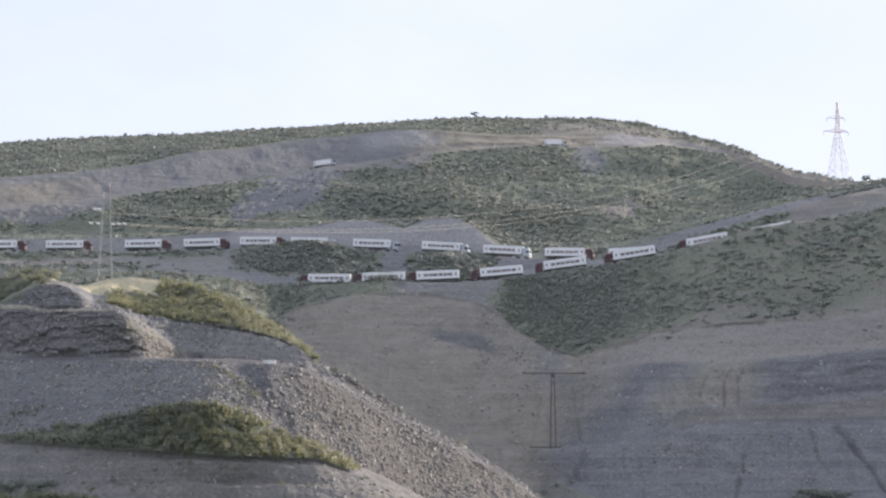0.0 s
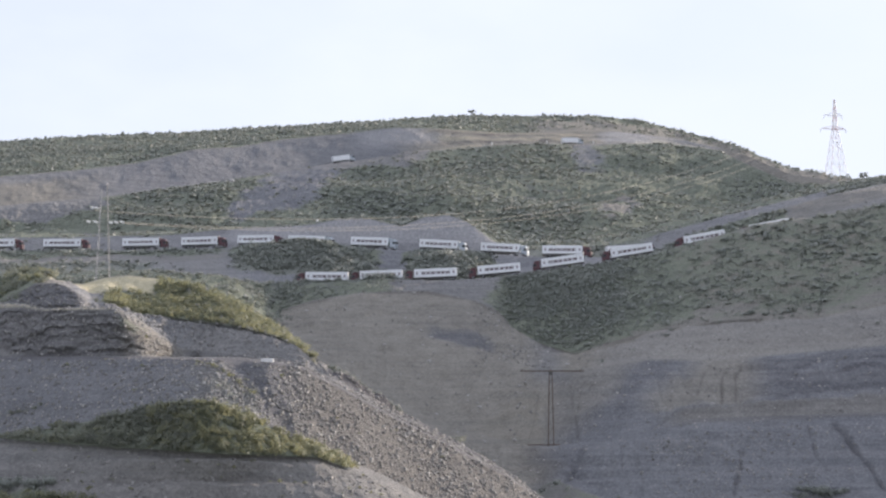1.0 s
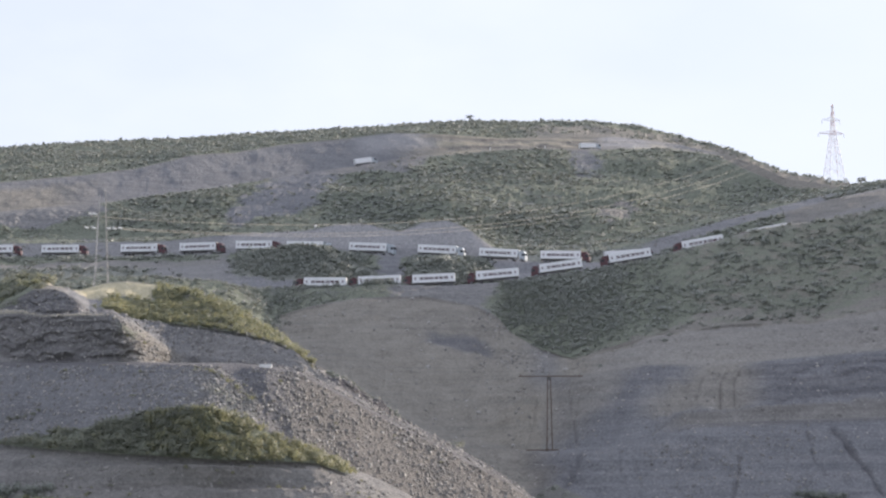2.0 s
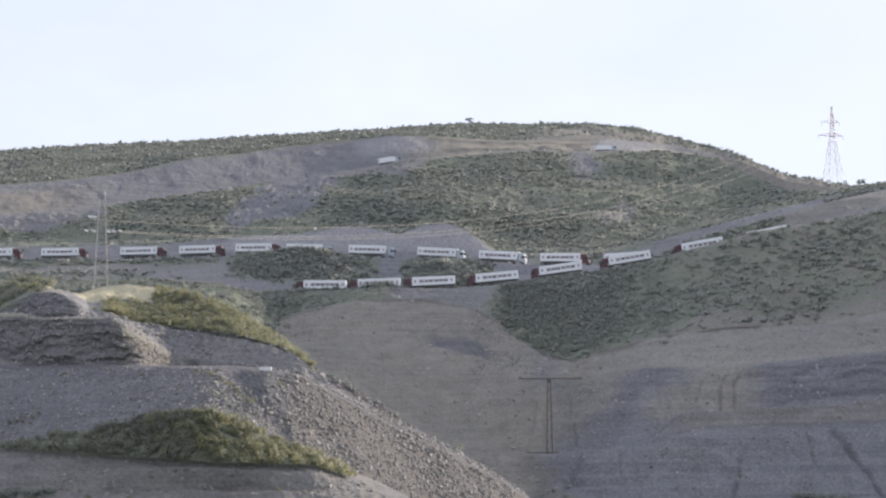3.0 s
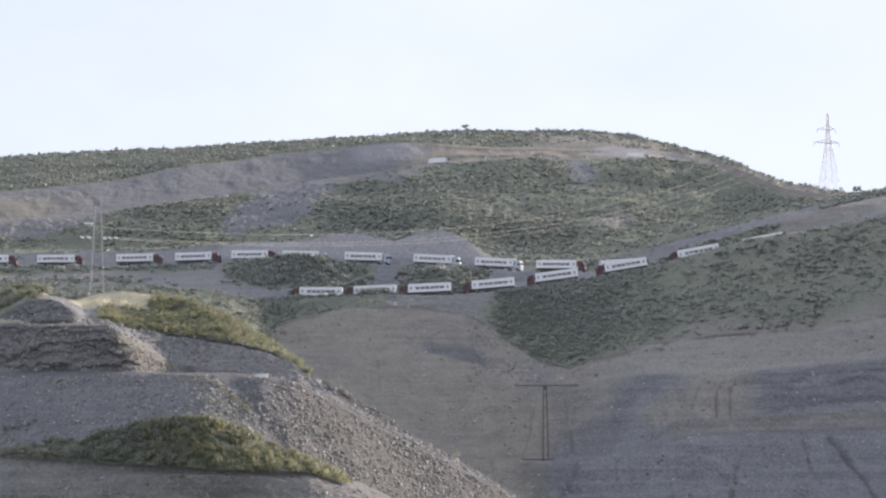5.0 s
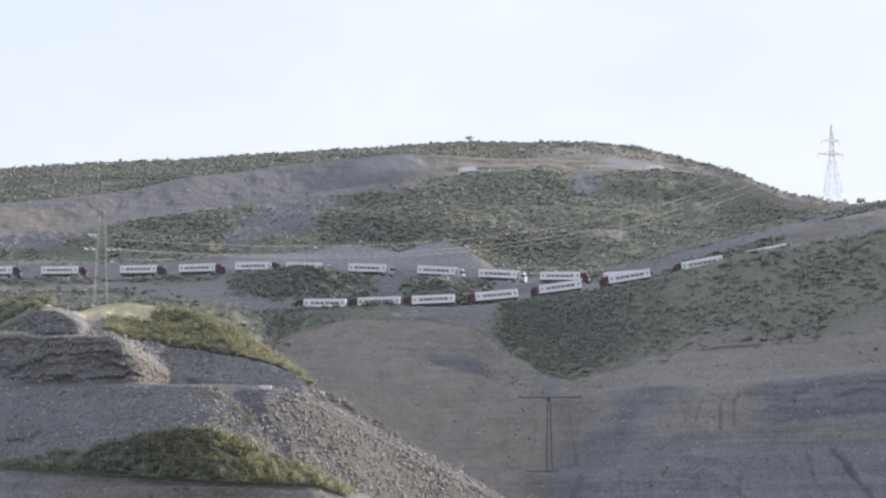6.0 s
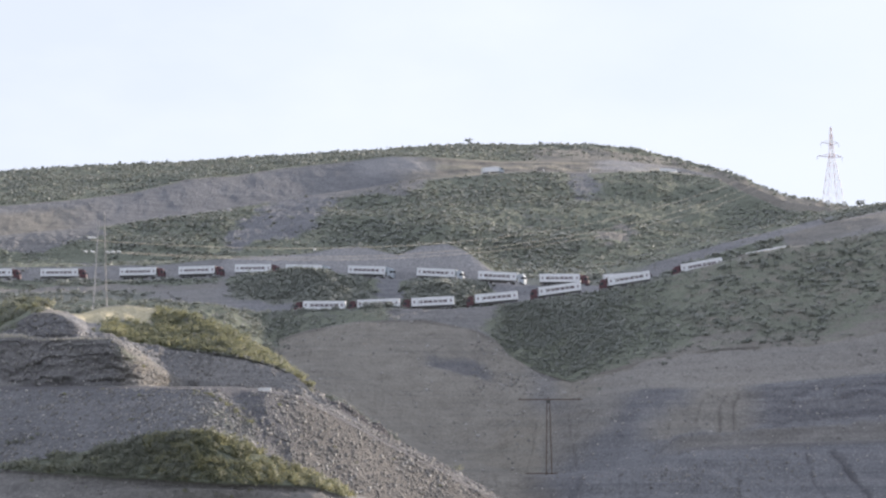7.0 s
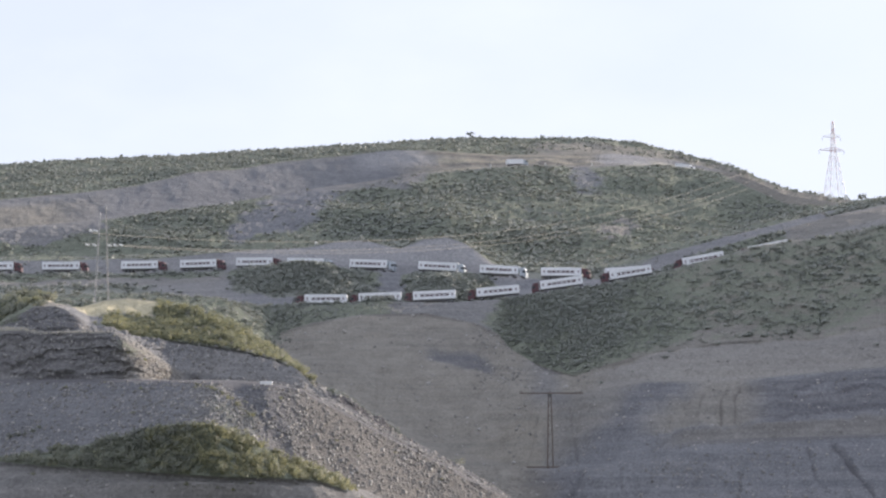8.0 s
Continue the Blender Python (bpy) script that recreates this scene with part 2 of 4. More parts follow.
LINES['haul_back'] = [(-220, 636, 62.6), (-121, 635, 60.9), (-56, 634, 44.1), (4, 624, 26.5), (34, 606, 20.8), (53, 595, 20.1), (78, 583, 21), (93, 583, 23.9), (110, 583, 26.2), (135, 583, 26.8), (227, 583, 28.7)]
LINES['spoil_top'] = [(-220, 660, 67.8), (-121, 662, 67.9), (-71, 663, 54), (-36, 663, 54), (-6, 664, 53.2), (24, 655, 46.8), (49, 635, 41.4), (68, 618, 41.9), (91, 618, 44.1), (128, 617, 44.1), (153, 616, 45.6), (195, 616, 47.8), (228, 615, 50.1)]
LINES['cut_top'] = [(-220, 700, 74.5), (-195, 700, 75.4), (-146, 698, 77.5), (-121, 698, 77), (-96, 697, 75.6), (-83, 696, 70.3), (-71, 696, 65), (-56, 697, 68.1), (-36, 699, 70.7), (-6, 702, 71.5), (16, 694, 67.6), (26, 690, 63.8), (31, 684, 58.8), (44, 668, 52.4), (59, 650, 47.8), (79, 645, 51.9), (98, 645, 54.6), (128, 645, 57), (166, 645, 58), (195, 645, 61.9), (228, 645, 65.4)]
LINES['low_lip'] = [(-220, 728, 78.9), (-121, 721, 76.7), (-83, 718, 75.6), (-50, 716, 75.6), (-26, 715, 76.6), (-2, 714, 75.7), (26, 714, 76.8), (54, 712, 79.2), (84, 712, 82.4), (116, 715, 89), (135, 715, 92.6), (145, 716, 94.3), (155, 718, 95.6), (167, 720, 96.9), (196, 724, 101.5), (229, 728, 107.4)]
LINES['low_road_edge'] = [(-220, 730, 79.2), (-121, 724, 77), (-83, 722, 75.9), (-50, 718, 75), (-26, 718, 75.5), (-2, 718, 76), (26, 716, 77.2), (54, 716, 79.6), (84, 716, 82.8), (116, 718, 87.2), (145, 720, 91), (167, 723, 94.7), (196, 728, 100.5), (229, 732, 106.4)]
LINES['low_road_back'] = [(-220, 740, 80.2), (-121, 733, 78), (-83, 730, 76.8), (-50, 728, 76), (-26, 727, 76.5), (-2, 726, 77), (26, 726, 78.1), (54, 724, 80.6), (84, 724, 83.8), (116, 727, 88.3), (145, 728, 92.2), (167, 732, 95.9), (196, 736, 101.7), (229, 740, 107.7)]
LINES['mounds'] = [(-221, 772, 88.4), (-121, 766, 88.2), (-96, 761, 88.7), (-83, 759, 91.8), (-63, 755, 94), (-48, 752, 92.3), (-33, 750, 86.6), (-21, 747, 82.9), (-11, 746, 86.1), (1, 743, 87.7), (14, 741, 85.6), (24, 740, 82.1), (39, 737, 82.9), (54, 735, 84.1), (84, 733, 86.8), (116, 739, 91.7), (145, 745, 96.9), (196, 757, 108.4), (230, 765, 114.2)]
LINES['high_road_edge'] = [(-221, 802, 96), (-196, 799, 95.9), (-166, 797, 95.6), (-131, 794, 95.4), (-105, 787, 95), (-82, 782, 94.9), (-56, 774, 93.7), (-30, 766, 92.2), (0, 760, 90.4), (28, 752, 88.2), (56, 744, 86.4), (71, 742, 86.5), (83, 742, 86.4), (94, 745, 87.6), (111, 750, 94.9), (137, 758, 102), (174, 781, 112.7), (196, 796, 118.3), (230, 810, 124.1)]
LINES['high_road_back'] = [(-221, 810, 97), (-196, 808, 97), (-166, 806, 96.7), (-131, 802, 96.5), (-105, 796, 96.1), (-82, 790, 96), (-56, 783, 94.7), (-30, 776, 93.2), (0, 768, 91.4), (28, 762, 89.3), (56, 752, 87.4), (71, 751, 87.5), (83, 751, 87.4), (94, 754, 88.7), (111, 759, 96), (137, 766, 103.2), (174, 790, 114), (196, 804, 119.7), (230, 820, 125.4)]
LINES['spoil_heaps'] = [(-221, 824, 103.4), (-121, 813, 103.1), (-89, 806, 104.6), (-59, 797, 104.5), (-46, 794, 106.2), (-34, 790, 106.3), (-24, 787, 104), (-17, 786, 102.6), (-7, 783, 105.6), (4, 780, 105.8), (12, 778, 103.1), (24, 774, 95.6), (34, 771, 92.9), (56, 762, 91), (84, 762, 94.1), (104, 768, 99.1), (137, 778, 107.1), (174, 801, 117.6), (197, 815, 123.3), (230, 830, 128.9)]
LINES['dip'] = [(-221, 866, 110), (-121, 861, 110.1), (-88, 854, 109.7), (-46, 841, 109.8), (-23, 835, 108.1), (-7, 832, 109.4), (4, 831, 109.7), (24, 834, 104.5), (34, 836, 103.3), (56, 842, 104), (84, 862, 110.2), (104, 890, 118.9), (137, 925, 130.6), (174, 868, 128.7), (197, 850, 129.5), (230, 855, 133.5)]
LINES['hill_road_berm'] = [(-221, 894, 123.9), (-196, 911, 127.4), (-146, 944, 136.1), (-96, 989, 149.1), (-53, 1029, 162.5), (-38, 1036, 165.4), (-24, 1042, 168.7), (-16, 1046, 171.1), (-4, 1052, 173.4), (4, 1055, 174), (12, 1059, 175), (20, 1062, 176.7), (34, 1069, 179.2), (50, 1076, 180.2), (63, 1082, 180.9), (78, 1089, 182.3), (85, 1092, 182.9), (98, 1098, 184.2), (107, 1102, 183.8), (122, 1079, 177.8), (137, 1014, 159.8), (154, 959, 143.6), (179, 909, 133.8), (229, 874, 123.8)]
LINES['hill_road_edge'] = [(-221, 896, 124.2), (-196, 913, 127.7), (-146, 946, 136.4), (-96, 991, 149.4), (-53, 1031, 162.5), (-38, 1038, 165.5), (-16, 1048, 170.2), (-4, 1054, 172.5), (20, 1064, 176.7), (34, 1071, 178.9), (50, 1078, 179.8), (63, 1084, 180.5), (78, 1091, 182), (85, 1094, 182.5), (98, 1100, 182.3), (107, 1104, 181.9), (122, 1081, 175.9), (137, 1016, 160.1), (154, 961, 143.9), (179, 911, 134.1), (229, 876, 124.1)]
LINES['hill_road_back'] = [(-221, 904, 125.3), (-196, 921, 128.8), (-146, 954, 137.6), (-96, 999, 150.6), (-53, 1039, 163.8), (-38, 1046, 166.7), (-16, 1056, 171.5), (-4, 1062, 173.8), (20, 1072, 178), (34, 1079, 180.2), (50, 1086, 181.1), (63, 1092, 181.8), (78, 1099, 183.3), (85, 1102, 183.8), (98, 1108, 183.6), (107, 1112, 183.2), (122, 1089, 177.2), (137, 1024, 161.4), (154, 969, 145.1), (179, 919, 135.3), (229, 884, 125.2)]
LINES['face_top'] = [(-222, 935, 139.6), (-197, 952, 145.9), (-159, 977, 152.7), (-134, 996, 158.8), (-109, 1019, 168.6), (-91, 1035, 172.3), (-71, 1053, 178.6), (-36, 1078, 186.6), (-21, 1085, 189.7), (-6, 1092, 190.7), (12, 1100, 191), (29, 1108, 190.7), (54, 1119, 193.4), (77, 1129, 195.4), (104, 1141, 193.8), (125, 1098, 181.1), (137, 1036, 167.2), (154, 978, 150.4), (179, 930, 139.3), (229, 900, 129.3)]
LINES['skyline'] = [(-222, 1120, 185.9), (-197, 1132, 190.8), (-172, 1144, 194.9), (-147, 1156, 198.4), (-119, 1169, 201.5), (-86, 1182, 206.5), (-56, 1190, 209.6), (-31, 1196, 212.2), (-6, 1202, 215.4), (14, 1206, 217.5), (34, 1209, 217.4), (54, 1207, 217.2), (69, 1205, 216.6), (87, 1202, 213.7), (105, 1200, 208.4), (120, 1157, 196.2), (135, 1084, 178.9), (145, 1045, 167.3), (154, 1018, 159.2), (167, 985, 151.5), (179, 972, 147.6), (192, 960, 143.5), (204, 950, 140.6), (229, 930, 134.6)]
for near_name, dist, height in (("viewpoint", 3, -1.7), ("meadow", 200, -6.5)):
    LINES[near_name] = [(-220, dist, height), (230, dist, height)]
LINES["back_slope"] = [(-220, 1450, 165), (0, 1520, 170), (120, 1450, 150), (230, 1250, 90)]
LINES["far_plain"] = [(-220, 2600, 60), (230, 2600, 60)]
LINES["horizon"] = [(-220, 4700, 30), (230, 4700, 30)]
# order from the viewpoint outwards, with the rows of mesh up to the next line and the unevenness of that strip in metres
ORDER = [
    ("viewpoint", 3, 0.0), ("meadow", 3, 0.3), ("foot", 8, 0.4), ("verge", 40, 0.55), ("bank_top", 22, 0.4), ("band_top", 44, 0.45),
    ("scree_top", 4, 0.1), ("bench_back", 40, 0.5), ("buttress", 5, 0.3), ("shelf", 22, 0.5), ("cliff_top", 40, 0.6), ("crest", 10, 0.6), ("hollow", 14, 0.8), ("gully", 44, 0.9),
    ("haul_edge", 4, 0.1), ("haul_back", 44, 0.8), ("spoil_top", 44, 0.7), ("cut_top", 44, 0.7), ("low_lip", 4, 0.3), ("low_road_edge", 4, 0.05),
    ("low_road_back", 20, 0.5), ("mounds", 20, 0.5), ("high_road_edge", 4, 0.05), ("high_road_back", 22, 0.5), ("spoil_heaps", 10, 0.8),
    ("dip", 84, 2.05), ("hill_road_berm", 3, 0.1), ("hill_road_edge", 3, 0.05), ("hill_road_back", 26, 0.45), ("face_top", 26, 0.8),
    ("skyline", 8, 1.0), ("back_slope", 4, 1.0), ("far_plain", 3, 0.0), ("horizon", 0, 0.0),
]
NAMES = [n for n, _, _ in ORDER]


def smooth_line(name):
    """Distance and height along a survey line on an even grid of bearings, with its corners eased."""
    pts = np.array(LINES[name], float)
    g = np.arange(-260, 260.5, 0.5)
    out = []
    for k in (1, 2):
        v = np.interp(g, pts[:, 0], pts[:, k])
        half = 3 if name in ("buttress", "shelf", "cliff_top", "crest") else 6
        w = np.hanning(2 * half + 1)
        out.append(np.convolve(np.pad(v, half, mode="edge"), w / w.sum(), "valid"))
    return g, out[0], out[1]


LINE = {n: smooth_line(n) for n in NAMES}


def on_line(name, u):
    g, d, h = LINE[name]
    return np.interp(u, g, d), np.interp(u, g, h)


def lattice(ix, iy, seed):
    h = (ix.astype(np.int64) * 374761393 + iy.astype(np.int64) * 668265263 + seed * 974711) & 0x7FFFFFFF
    h = ((h ^ (h >> 13)) * 1274126177) & 0x7FFFFFFF
    return ((h ^ (h >> 16)) & 0xFFFF) / 32767.5 - 1


def rough(x, y, size, octaves=4, seed=0, keep=0.55):
    """Fractal value noise over the plan, about -1 to 1."""
    total, amp = np.zeros_like(x), 1.0
    for o in range(octaves):
        fx, fy = x / size, y / size
        ix, iy = np.floor(fx), np.floor(fy)
        tx, ty = fx - ix, fy - iy
        tx, ty = tx * tx * (3 - 2 * tx), ty * ty * (3 - 2 * ty)
        a, b = lattice(ix, iy, seed + o), lattice(ix + 1, iy, seed + o)
        c, d = lattice(ix, iy + 1, seed + o), lattice(ix + 1, iy + 1, seed + o)
        total += amp * ((a + (b - a) * tx) * (1 - ty) + (c + (d - c) * tx) * ty)
        amp, size = amp * keep, size * 0.47
    return total


def step(a, b, x):
    t = np.clip((x - a) / (b - a), 0, 1)
    return t * t * (3 - 2 * t)


def band(u, a, b, soft=6.0):
    """1 between the bearings a and b, 0 outside, with soft ends."""
    return step(a - soft, a + soft, u) * (1 - step(b - soft, b + soft, u))


def cover_of(strip, u, v):
    """Grass, earth, straw and painted sun and shade on a strip: u the bearing, v from 0 at its near line to 1 at its
    far one.
    """
    o = np.zeros_like(u) + v * 0
    grass, earth, straw_and_sun = o.copy(), o.copy(), o.copy()
    if strip in ("viewpoint", "meadow", "foot"):
        grass += 0.7
    elif strip == "verge":
        grass += 0.75 * (1 - step(-172, -160, u)) * (1 - step(0.1, 0.5, v)) + 0.15
        earth += 0.5
    elif strip == "bank_top":
        grass += 1.0 * band(u, -188, -38)
        earth += 0.4
    elif strip == "scree_top":
        earth += 0.1
    elif strip == "band_top":
        grass += 0.34 * band(u, -105, -80, 3) * (1 - step(0.5, 0.9, v)) + 0.06
        earth += 0.55 * step(-80, -50, u) + 0.25 * band(u, -108, -92, 4) + 0.05
    elif strip in ("bench_back", "buttress"):
        grass += 0.5 * band(u, -141, -130, 3) * step(0.45, 0.8, v) + 0.3 * (strip == "buttress") * band(u, -180, -150)
        earth += 0.3 + 0.5 * band(u, -138, -112, 4)
        straw_and_sun += 0.45 * (strip == "buttress") * (1 - step(-150, -140, u))
    elif strip == "shelf":
        grass += 0.75 * (1 - step(-186, -178, u)) * step(0.2, 0.6, v)
        earth += 0.1 + 0.25 * step(-130, -100, u)
    elif strip == "cliff_top":
        grass += band(u, -147, -57, 5) * (1 - 0.9 * band(u, -160, -122, 3) * step(0.45, 0.6, v)) + 0.85 * (1 - step(-178, -172, u))
        earth += 0.7 * band(u, -178, -165)
        straw_and_sun += 0.95 * band(u, -162, -122, 3) * step(0.45, 0.6, v) + 0.6 * band(u, -178, -168, 2) * step(0.3, 0.6, v)
    elif strip in ("crest", "hollow"):
        earth += 0.5
        grass += 0.45
    elif strip in ("gully", "haul_edge", "haul_back", "spoil_top"):
        grass += 0.72 * (1 - step(-76, -64, u))
        earth += 0.9 * band(u, -78, 46, 10)
        if strip == "spoil_top":
            earth += 0.95 * step(46, 58, u)
            grass += 0.18 * step(50, 80, u)
        elif strip == "haul_back":
            lean = u - 36 * (v - 0.6)
            earth += 0.6 * band(lean, 40, 74, 9) + 0.75 * step(92, 112, lean) * (1 - step(128, 146, u)) * step(0.22, 0.35, v) + 0.5 * step(95, 110, u) * (1 - step(0.2, 0.26, v))
    elif strip in ("cut_top", "low_lip"):
        grass += 0.62 * (1 - step(-30, -8, u)) + step(12, 34, u) * (1 - 0.38 * step(62, 120, u)) * (1 - 0.45 * step(40, 70, u) * (1 - step(0.05, 0.2, v)))
        earth += 0.3 + 0.5 * step(20, 40, u)
        straw_and_sun += 0.1 * step(70, 130, u) * step(0.1, 0.3, v)
    elif strip in ("low_road_back", "mounds"):
        grass += 0.5 * (1 - step(-100, -90, u)) * step(0.1, 0.5, v) * 1.5 * (strip == "mounds") + 0.8 * (1 - step(-134, -110, u)) * (strip != "mounds") + band(u, -90, -30, 8) * (1 - (1 - step(-70, -56, u)) * (1 - step(0.3, 0.5, v)) * (strip == "low_road_back")) + band(u, -16, 24, 4) + 0.9 * band(u, 96, 152, 6)
        earth += 0.7 * step(146, 158, u)
        earth += 0.5 * (1 - step(-100, -80, u))
    elif strip in ("low_road_edge", "high_road_edge"):
        earth += 0.15
    elif strip == "high_road_back":
        grass += 0.3 * (1 - step(-130, -110, u)) + 0.8 * step(30, 45, u) * (1 - band(u, 92, 174, 4))
        earth += 0.12
    elif strip in ("spoil_heaps", "dip"):
        wedge = band(u - 26 * (v - 0.5), -90, -50, 9) * step(0.1, 0.25, v)
        bare_left = (1 - step(-152, -140, u)) * step(0.52, 0.68, v)
        scars = 0.8 * band(u, 71, 87, 3) * step(0.06, 0.14, v) * (1 - step(0.26, 0.36, v)) + 0.5 * band(u, 34, 56, 4) * step(0.42, 0.46, v) * (1 - step(0.5, 0.54, v))
        bare_top = band(u, -46, -5, 8) * step(0.86, 0.95, v)
        gap = band(u, 58, 74, 4) * step(0.55, 0.8, v) * 0.6
        grass += np.clip(0.95 - 0.8 * wedge - 0.95 * bare_left - 0.8 * bare_top - gap - scars, 0, 1)
        earth += 0.25 * bare_left + 0.4 * bare_top + 0.9 * scars
    elif strip in ("hill_road_berm", "hill_road_edge"):
        earth += 0.5 + 0.5 * step(-20, 0, u)
        # the sunlit berm, put into the ground colour as straw
        straw_and_sun += 0.75 * band(u, 86, 122, 3) * (strip == "hill_road_berm")
    elif strip == "hill_road_back":
        earth += 0.06 + 0.8 * (1 - step(-175, -140, u)) * (1 - step(0.6, 0.9, v)) + 0.85 * step(-25, 0, u)
        # first term: sunlight low on the hilltop cut, put into the colour
        straw_and_sun += 0.8 * band(u, 84, 122, 4) * (1 - step(0.35, 0.7, v)) + 0.3 * band(u, -5, 80) * step(0.3, 0.7, np.sin(v * 15 + 0.03 * u))
        grass += 0.08 * step(-10, 20, u) * step(0.4, 1.0, v)
    elif strip == "face_top":
        grass += 0.95 - 0.65 * step(15, 50, u) * (1 - step(0.6, 0.9, v))
        earth += 0.9
    else:
        grass += 0.8
        earth += 0.6
    grass = grass * (1 - straw_and_sun)
    # holds darker beds and rock, and shade put into the colour
    tone_and_shade = o.copy()
    if strip == "spoil_top":        # a patch of blue-grey shale in the tan face
        earth = earth * (1 - 0.9 * band(u, -6, 22, 4) * step(0.05, 0.16, v) * (1 - step(0.3, 0.42, v)))
    if strip == "haul_back":        # beds of darker shale in the big cut
        tone_and_shade += 0.3 * step(126, 150, u) * step(0.25, 0.32, v) * (1 - step(0.9, 0.97, v)) + 0.25 * band(u - 36 * (v - 0.6), 74, 96, 9) * step(0.2, 0.4, v)
    if strip == "haul_back":        # shade of the step behind the bench, put into colour; thin dark beds above
        tone_and_shade += 0.3 * step(92, 112, u) * step(0.04, 0.08, v) * (1 - step(0.16, 0.22, v))
        tone_and_shade += step(124, 140, u) * (0.5 * step(0.4, 0.8, np.sin(v * 46 + 0.02 * u)) - 0.25 * step(0.5, 0.9, np.sin(v * 31 + 0.02 * u + 1))) * step(0.25, 0.35, v)
    if strip == "haul_edge":
        earth = earth + 0.3 * step(95, 110, u)
        tone_and_shade += 0.45 * step(90, 105, u)
    if strip == "spoil_top":
        tone_and_shade += 0.5 * band(u, -6, 22, 4) * step(0.08, 0.16, v) * (1 - step(0.3, 0.42, v))
    if strip == "verge":            # beds of shale in the bank
        tone_and_shade += 0.2 * step(0.2, 0.8, np.sin(v * 30)) + 0.12 * (1 - step(0.45, 0.6, v))
    if strip == "cliff_top":
        tone_and_shade += 0.9 * step(0.3, 0.5, v) * band(u, -47, -21, 3)
    if strip == "crest":
        tone_and_shade += 0.9 * (1 - step(0.1, 0.4, v)) * band(u, -47, -21, 3)
    if strip == "scree_top":
        tone_and_shade += 0.6
    if strip == "shelf":
        tone_and_shade += 0.35 * (1 - step(-160, -152, u))
    # the shade on the scree's left face, deepened in the colour
    if strip == "band_top":
        tone_and_shade += 0.15 * (1 - step(-108, -96, u))
    if strip == "bench_back":       # bedding of the outcrop
        tone_and_shade += 0.1 * (1 - step(-140, -128, u))
        tone_and_shade += 0.5 * step(0.1, 0.7, np.sin(v * 34)) * (1 - step(-120, -112, u))
    if strip in ("band_top", "bench_back", "buttress", "cliff_top"):      # darker debris of the flank
        tone_and_shade += 0.5 * step(-100, -80, u)
    if strip == "hill_road_back":   # darker terraces cut into the hilltop
        tone_and_shade += 0.45 * band(u, -5, 84) * step(0.3, 0.7, np.sin(v * 15 + 2.6 + 0.03 * u)) * step(0.15, 0.3, v)
    if strip in ("gully", "hollow"):
        tone_and_shade += 0.35 * band(u, 40, 62, 6)
    if strip == "spoil_top":        # shade of the overhanging turf, put into the colour as a dark line
        tone_and_shade += 0.55 * step(0.93, 0.98, v) * step(-80, -70, u)
    # fresh pale spoil, and sunlight put into the colour by the hill road
    if strip == "spoil_top":
        tone_and_shade -= 0.3 * step(60, 85, u) * (1 - step(0.9, 0.95, v))
    if strip == "high_road_back":
        tone_and_shade -= 0.9 * band(u, -92, 24, 8) * step(0.1, 0.5, v) + 0.35
    elif strip in ("high_road_edge", "low_road_edge"):
        tone_and_shade -= 0.4
    elif strip in ("low_road_back", "low_lip"):
        tone_and_shade -= 0.35
    elif strip == "hill_road_back":
        # right of bearing 70: a sunlit patch put into the colour
        tone_and_shade -= 0.75 * band(u, -34, -3, 6) * step(0.2, 0.6, v) + 0.55 * band(u, 70, 124, 6) + 0.4 * band(u, 75, 93, 4) * step(0.15, 0.4, v)
    elif strip == "hill_road_berm":
        # sunlight on the berm, put into the colour
        tone_and_shade -= 0.6 * band(u, 86, 124, 4)
    return np.concatenate([np.clip(np.stack([grass, earth, straw_and_sun], -1), 0, 1), np.clip(tone_and_shade, -1, 1)[..., None]], -1)


# runnels and wheel tracks cut into the slopes: bearing, strip and share across it; half width, depth in metres and
# darkening
CUTS = [
    ([(128.1, "haul_back", 0.95), (123.3, "haul_back", 0.65), (123.6, "haul_back", 0.29)], 0.5, 0.5, 0.55),
    ([(132.8, "haul_back", 0.93), (129.7, "haul_back", 0.69), (129.8, "haul_back", 0.32), (136.0, "haul_back", 0.24)], 0.5, 0.5, 0.55),
    ([(115.9, "haul_back", 0.80), (112.5, "haul_back", 0.40)], 0.5, 0.4, 0.4),
    ([(57.5, "haul_back", 0.75), (58.9, "haul_back", 0.43), (60.8, "haul_back", 0.05)], 0.5, 0.5, 0.45),
    ([(38.3, "haul_back", 0.05), (41.6, "haul_back", 0.32), (43.4, "haul_back", 0.66)], 0.45, 0.4, 0.25),
    ([(92.8, "haul_back", 0.02), (100.3, "haul_back", 0.15), (111.4, "haul_back", 0.20)], 0.6, 0.7, 0.6),
    ([(54.0, "haul_edge", 0.5), (70.0, "haul_edge", 0.5), (84.0, "haul_edge", 0.7), (92.8, "haul_back", 0.02)], 0.45, 0.5, 0.5),
    ([(62.0, "gully", 0.99), (59.7, "gully", 0.47), (55.0, "gully", 0.05)], 1.3, 1.5, 0.5),
    ([(131.5, "gully", 0.66), (130.8, "gully", 0.42), (127.9, "gully", 0.08)], 0.6, 0.6, 0.5),
    ([(161.1, "gully", 0.92), (164.3, "gully", 0.58), (170.0, "gully", 0.36)], 0.6, 0.6, 0.5),
    ([(173.2, "gully", 0.91), (182.3, "gully", 0.60), (187.6, "gully", 0.43), (193.8, "gully", 0.15)], 0.9, 1.1, 0.75),
    ([(79.1, "gully", 0.92), (79.5, "gully", 0.56)], 0.5, 0.5, 0.3),
    ([(-14, "band_top", 0.55), (0, "band_top", 0.5), (14, "band_top", 0.4)], 0.37, 0.45, 0.6),
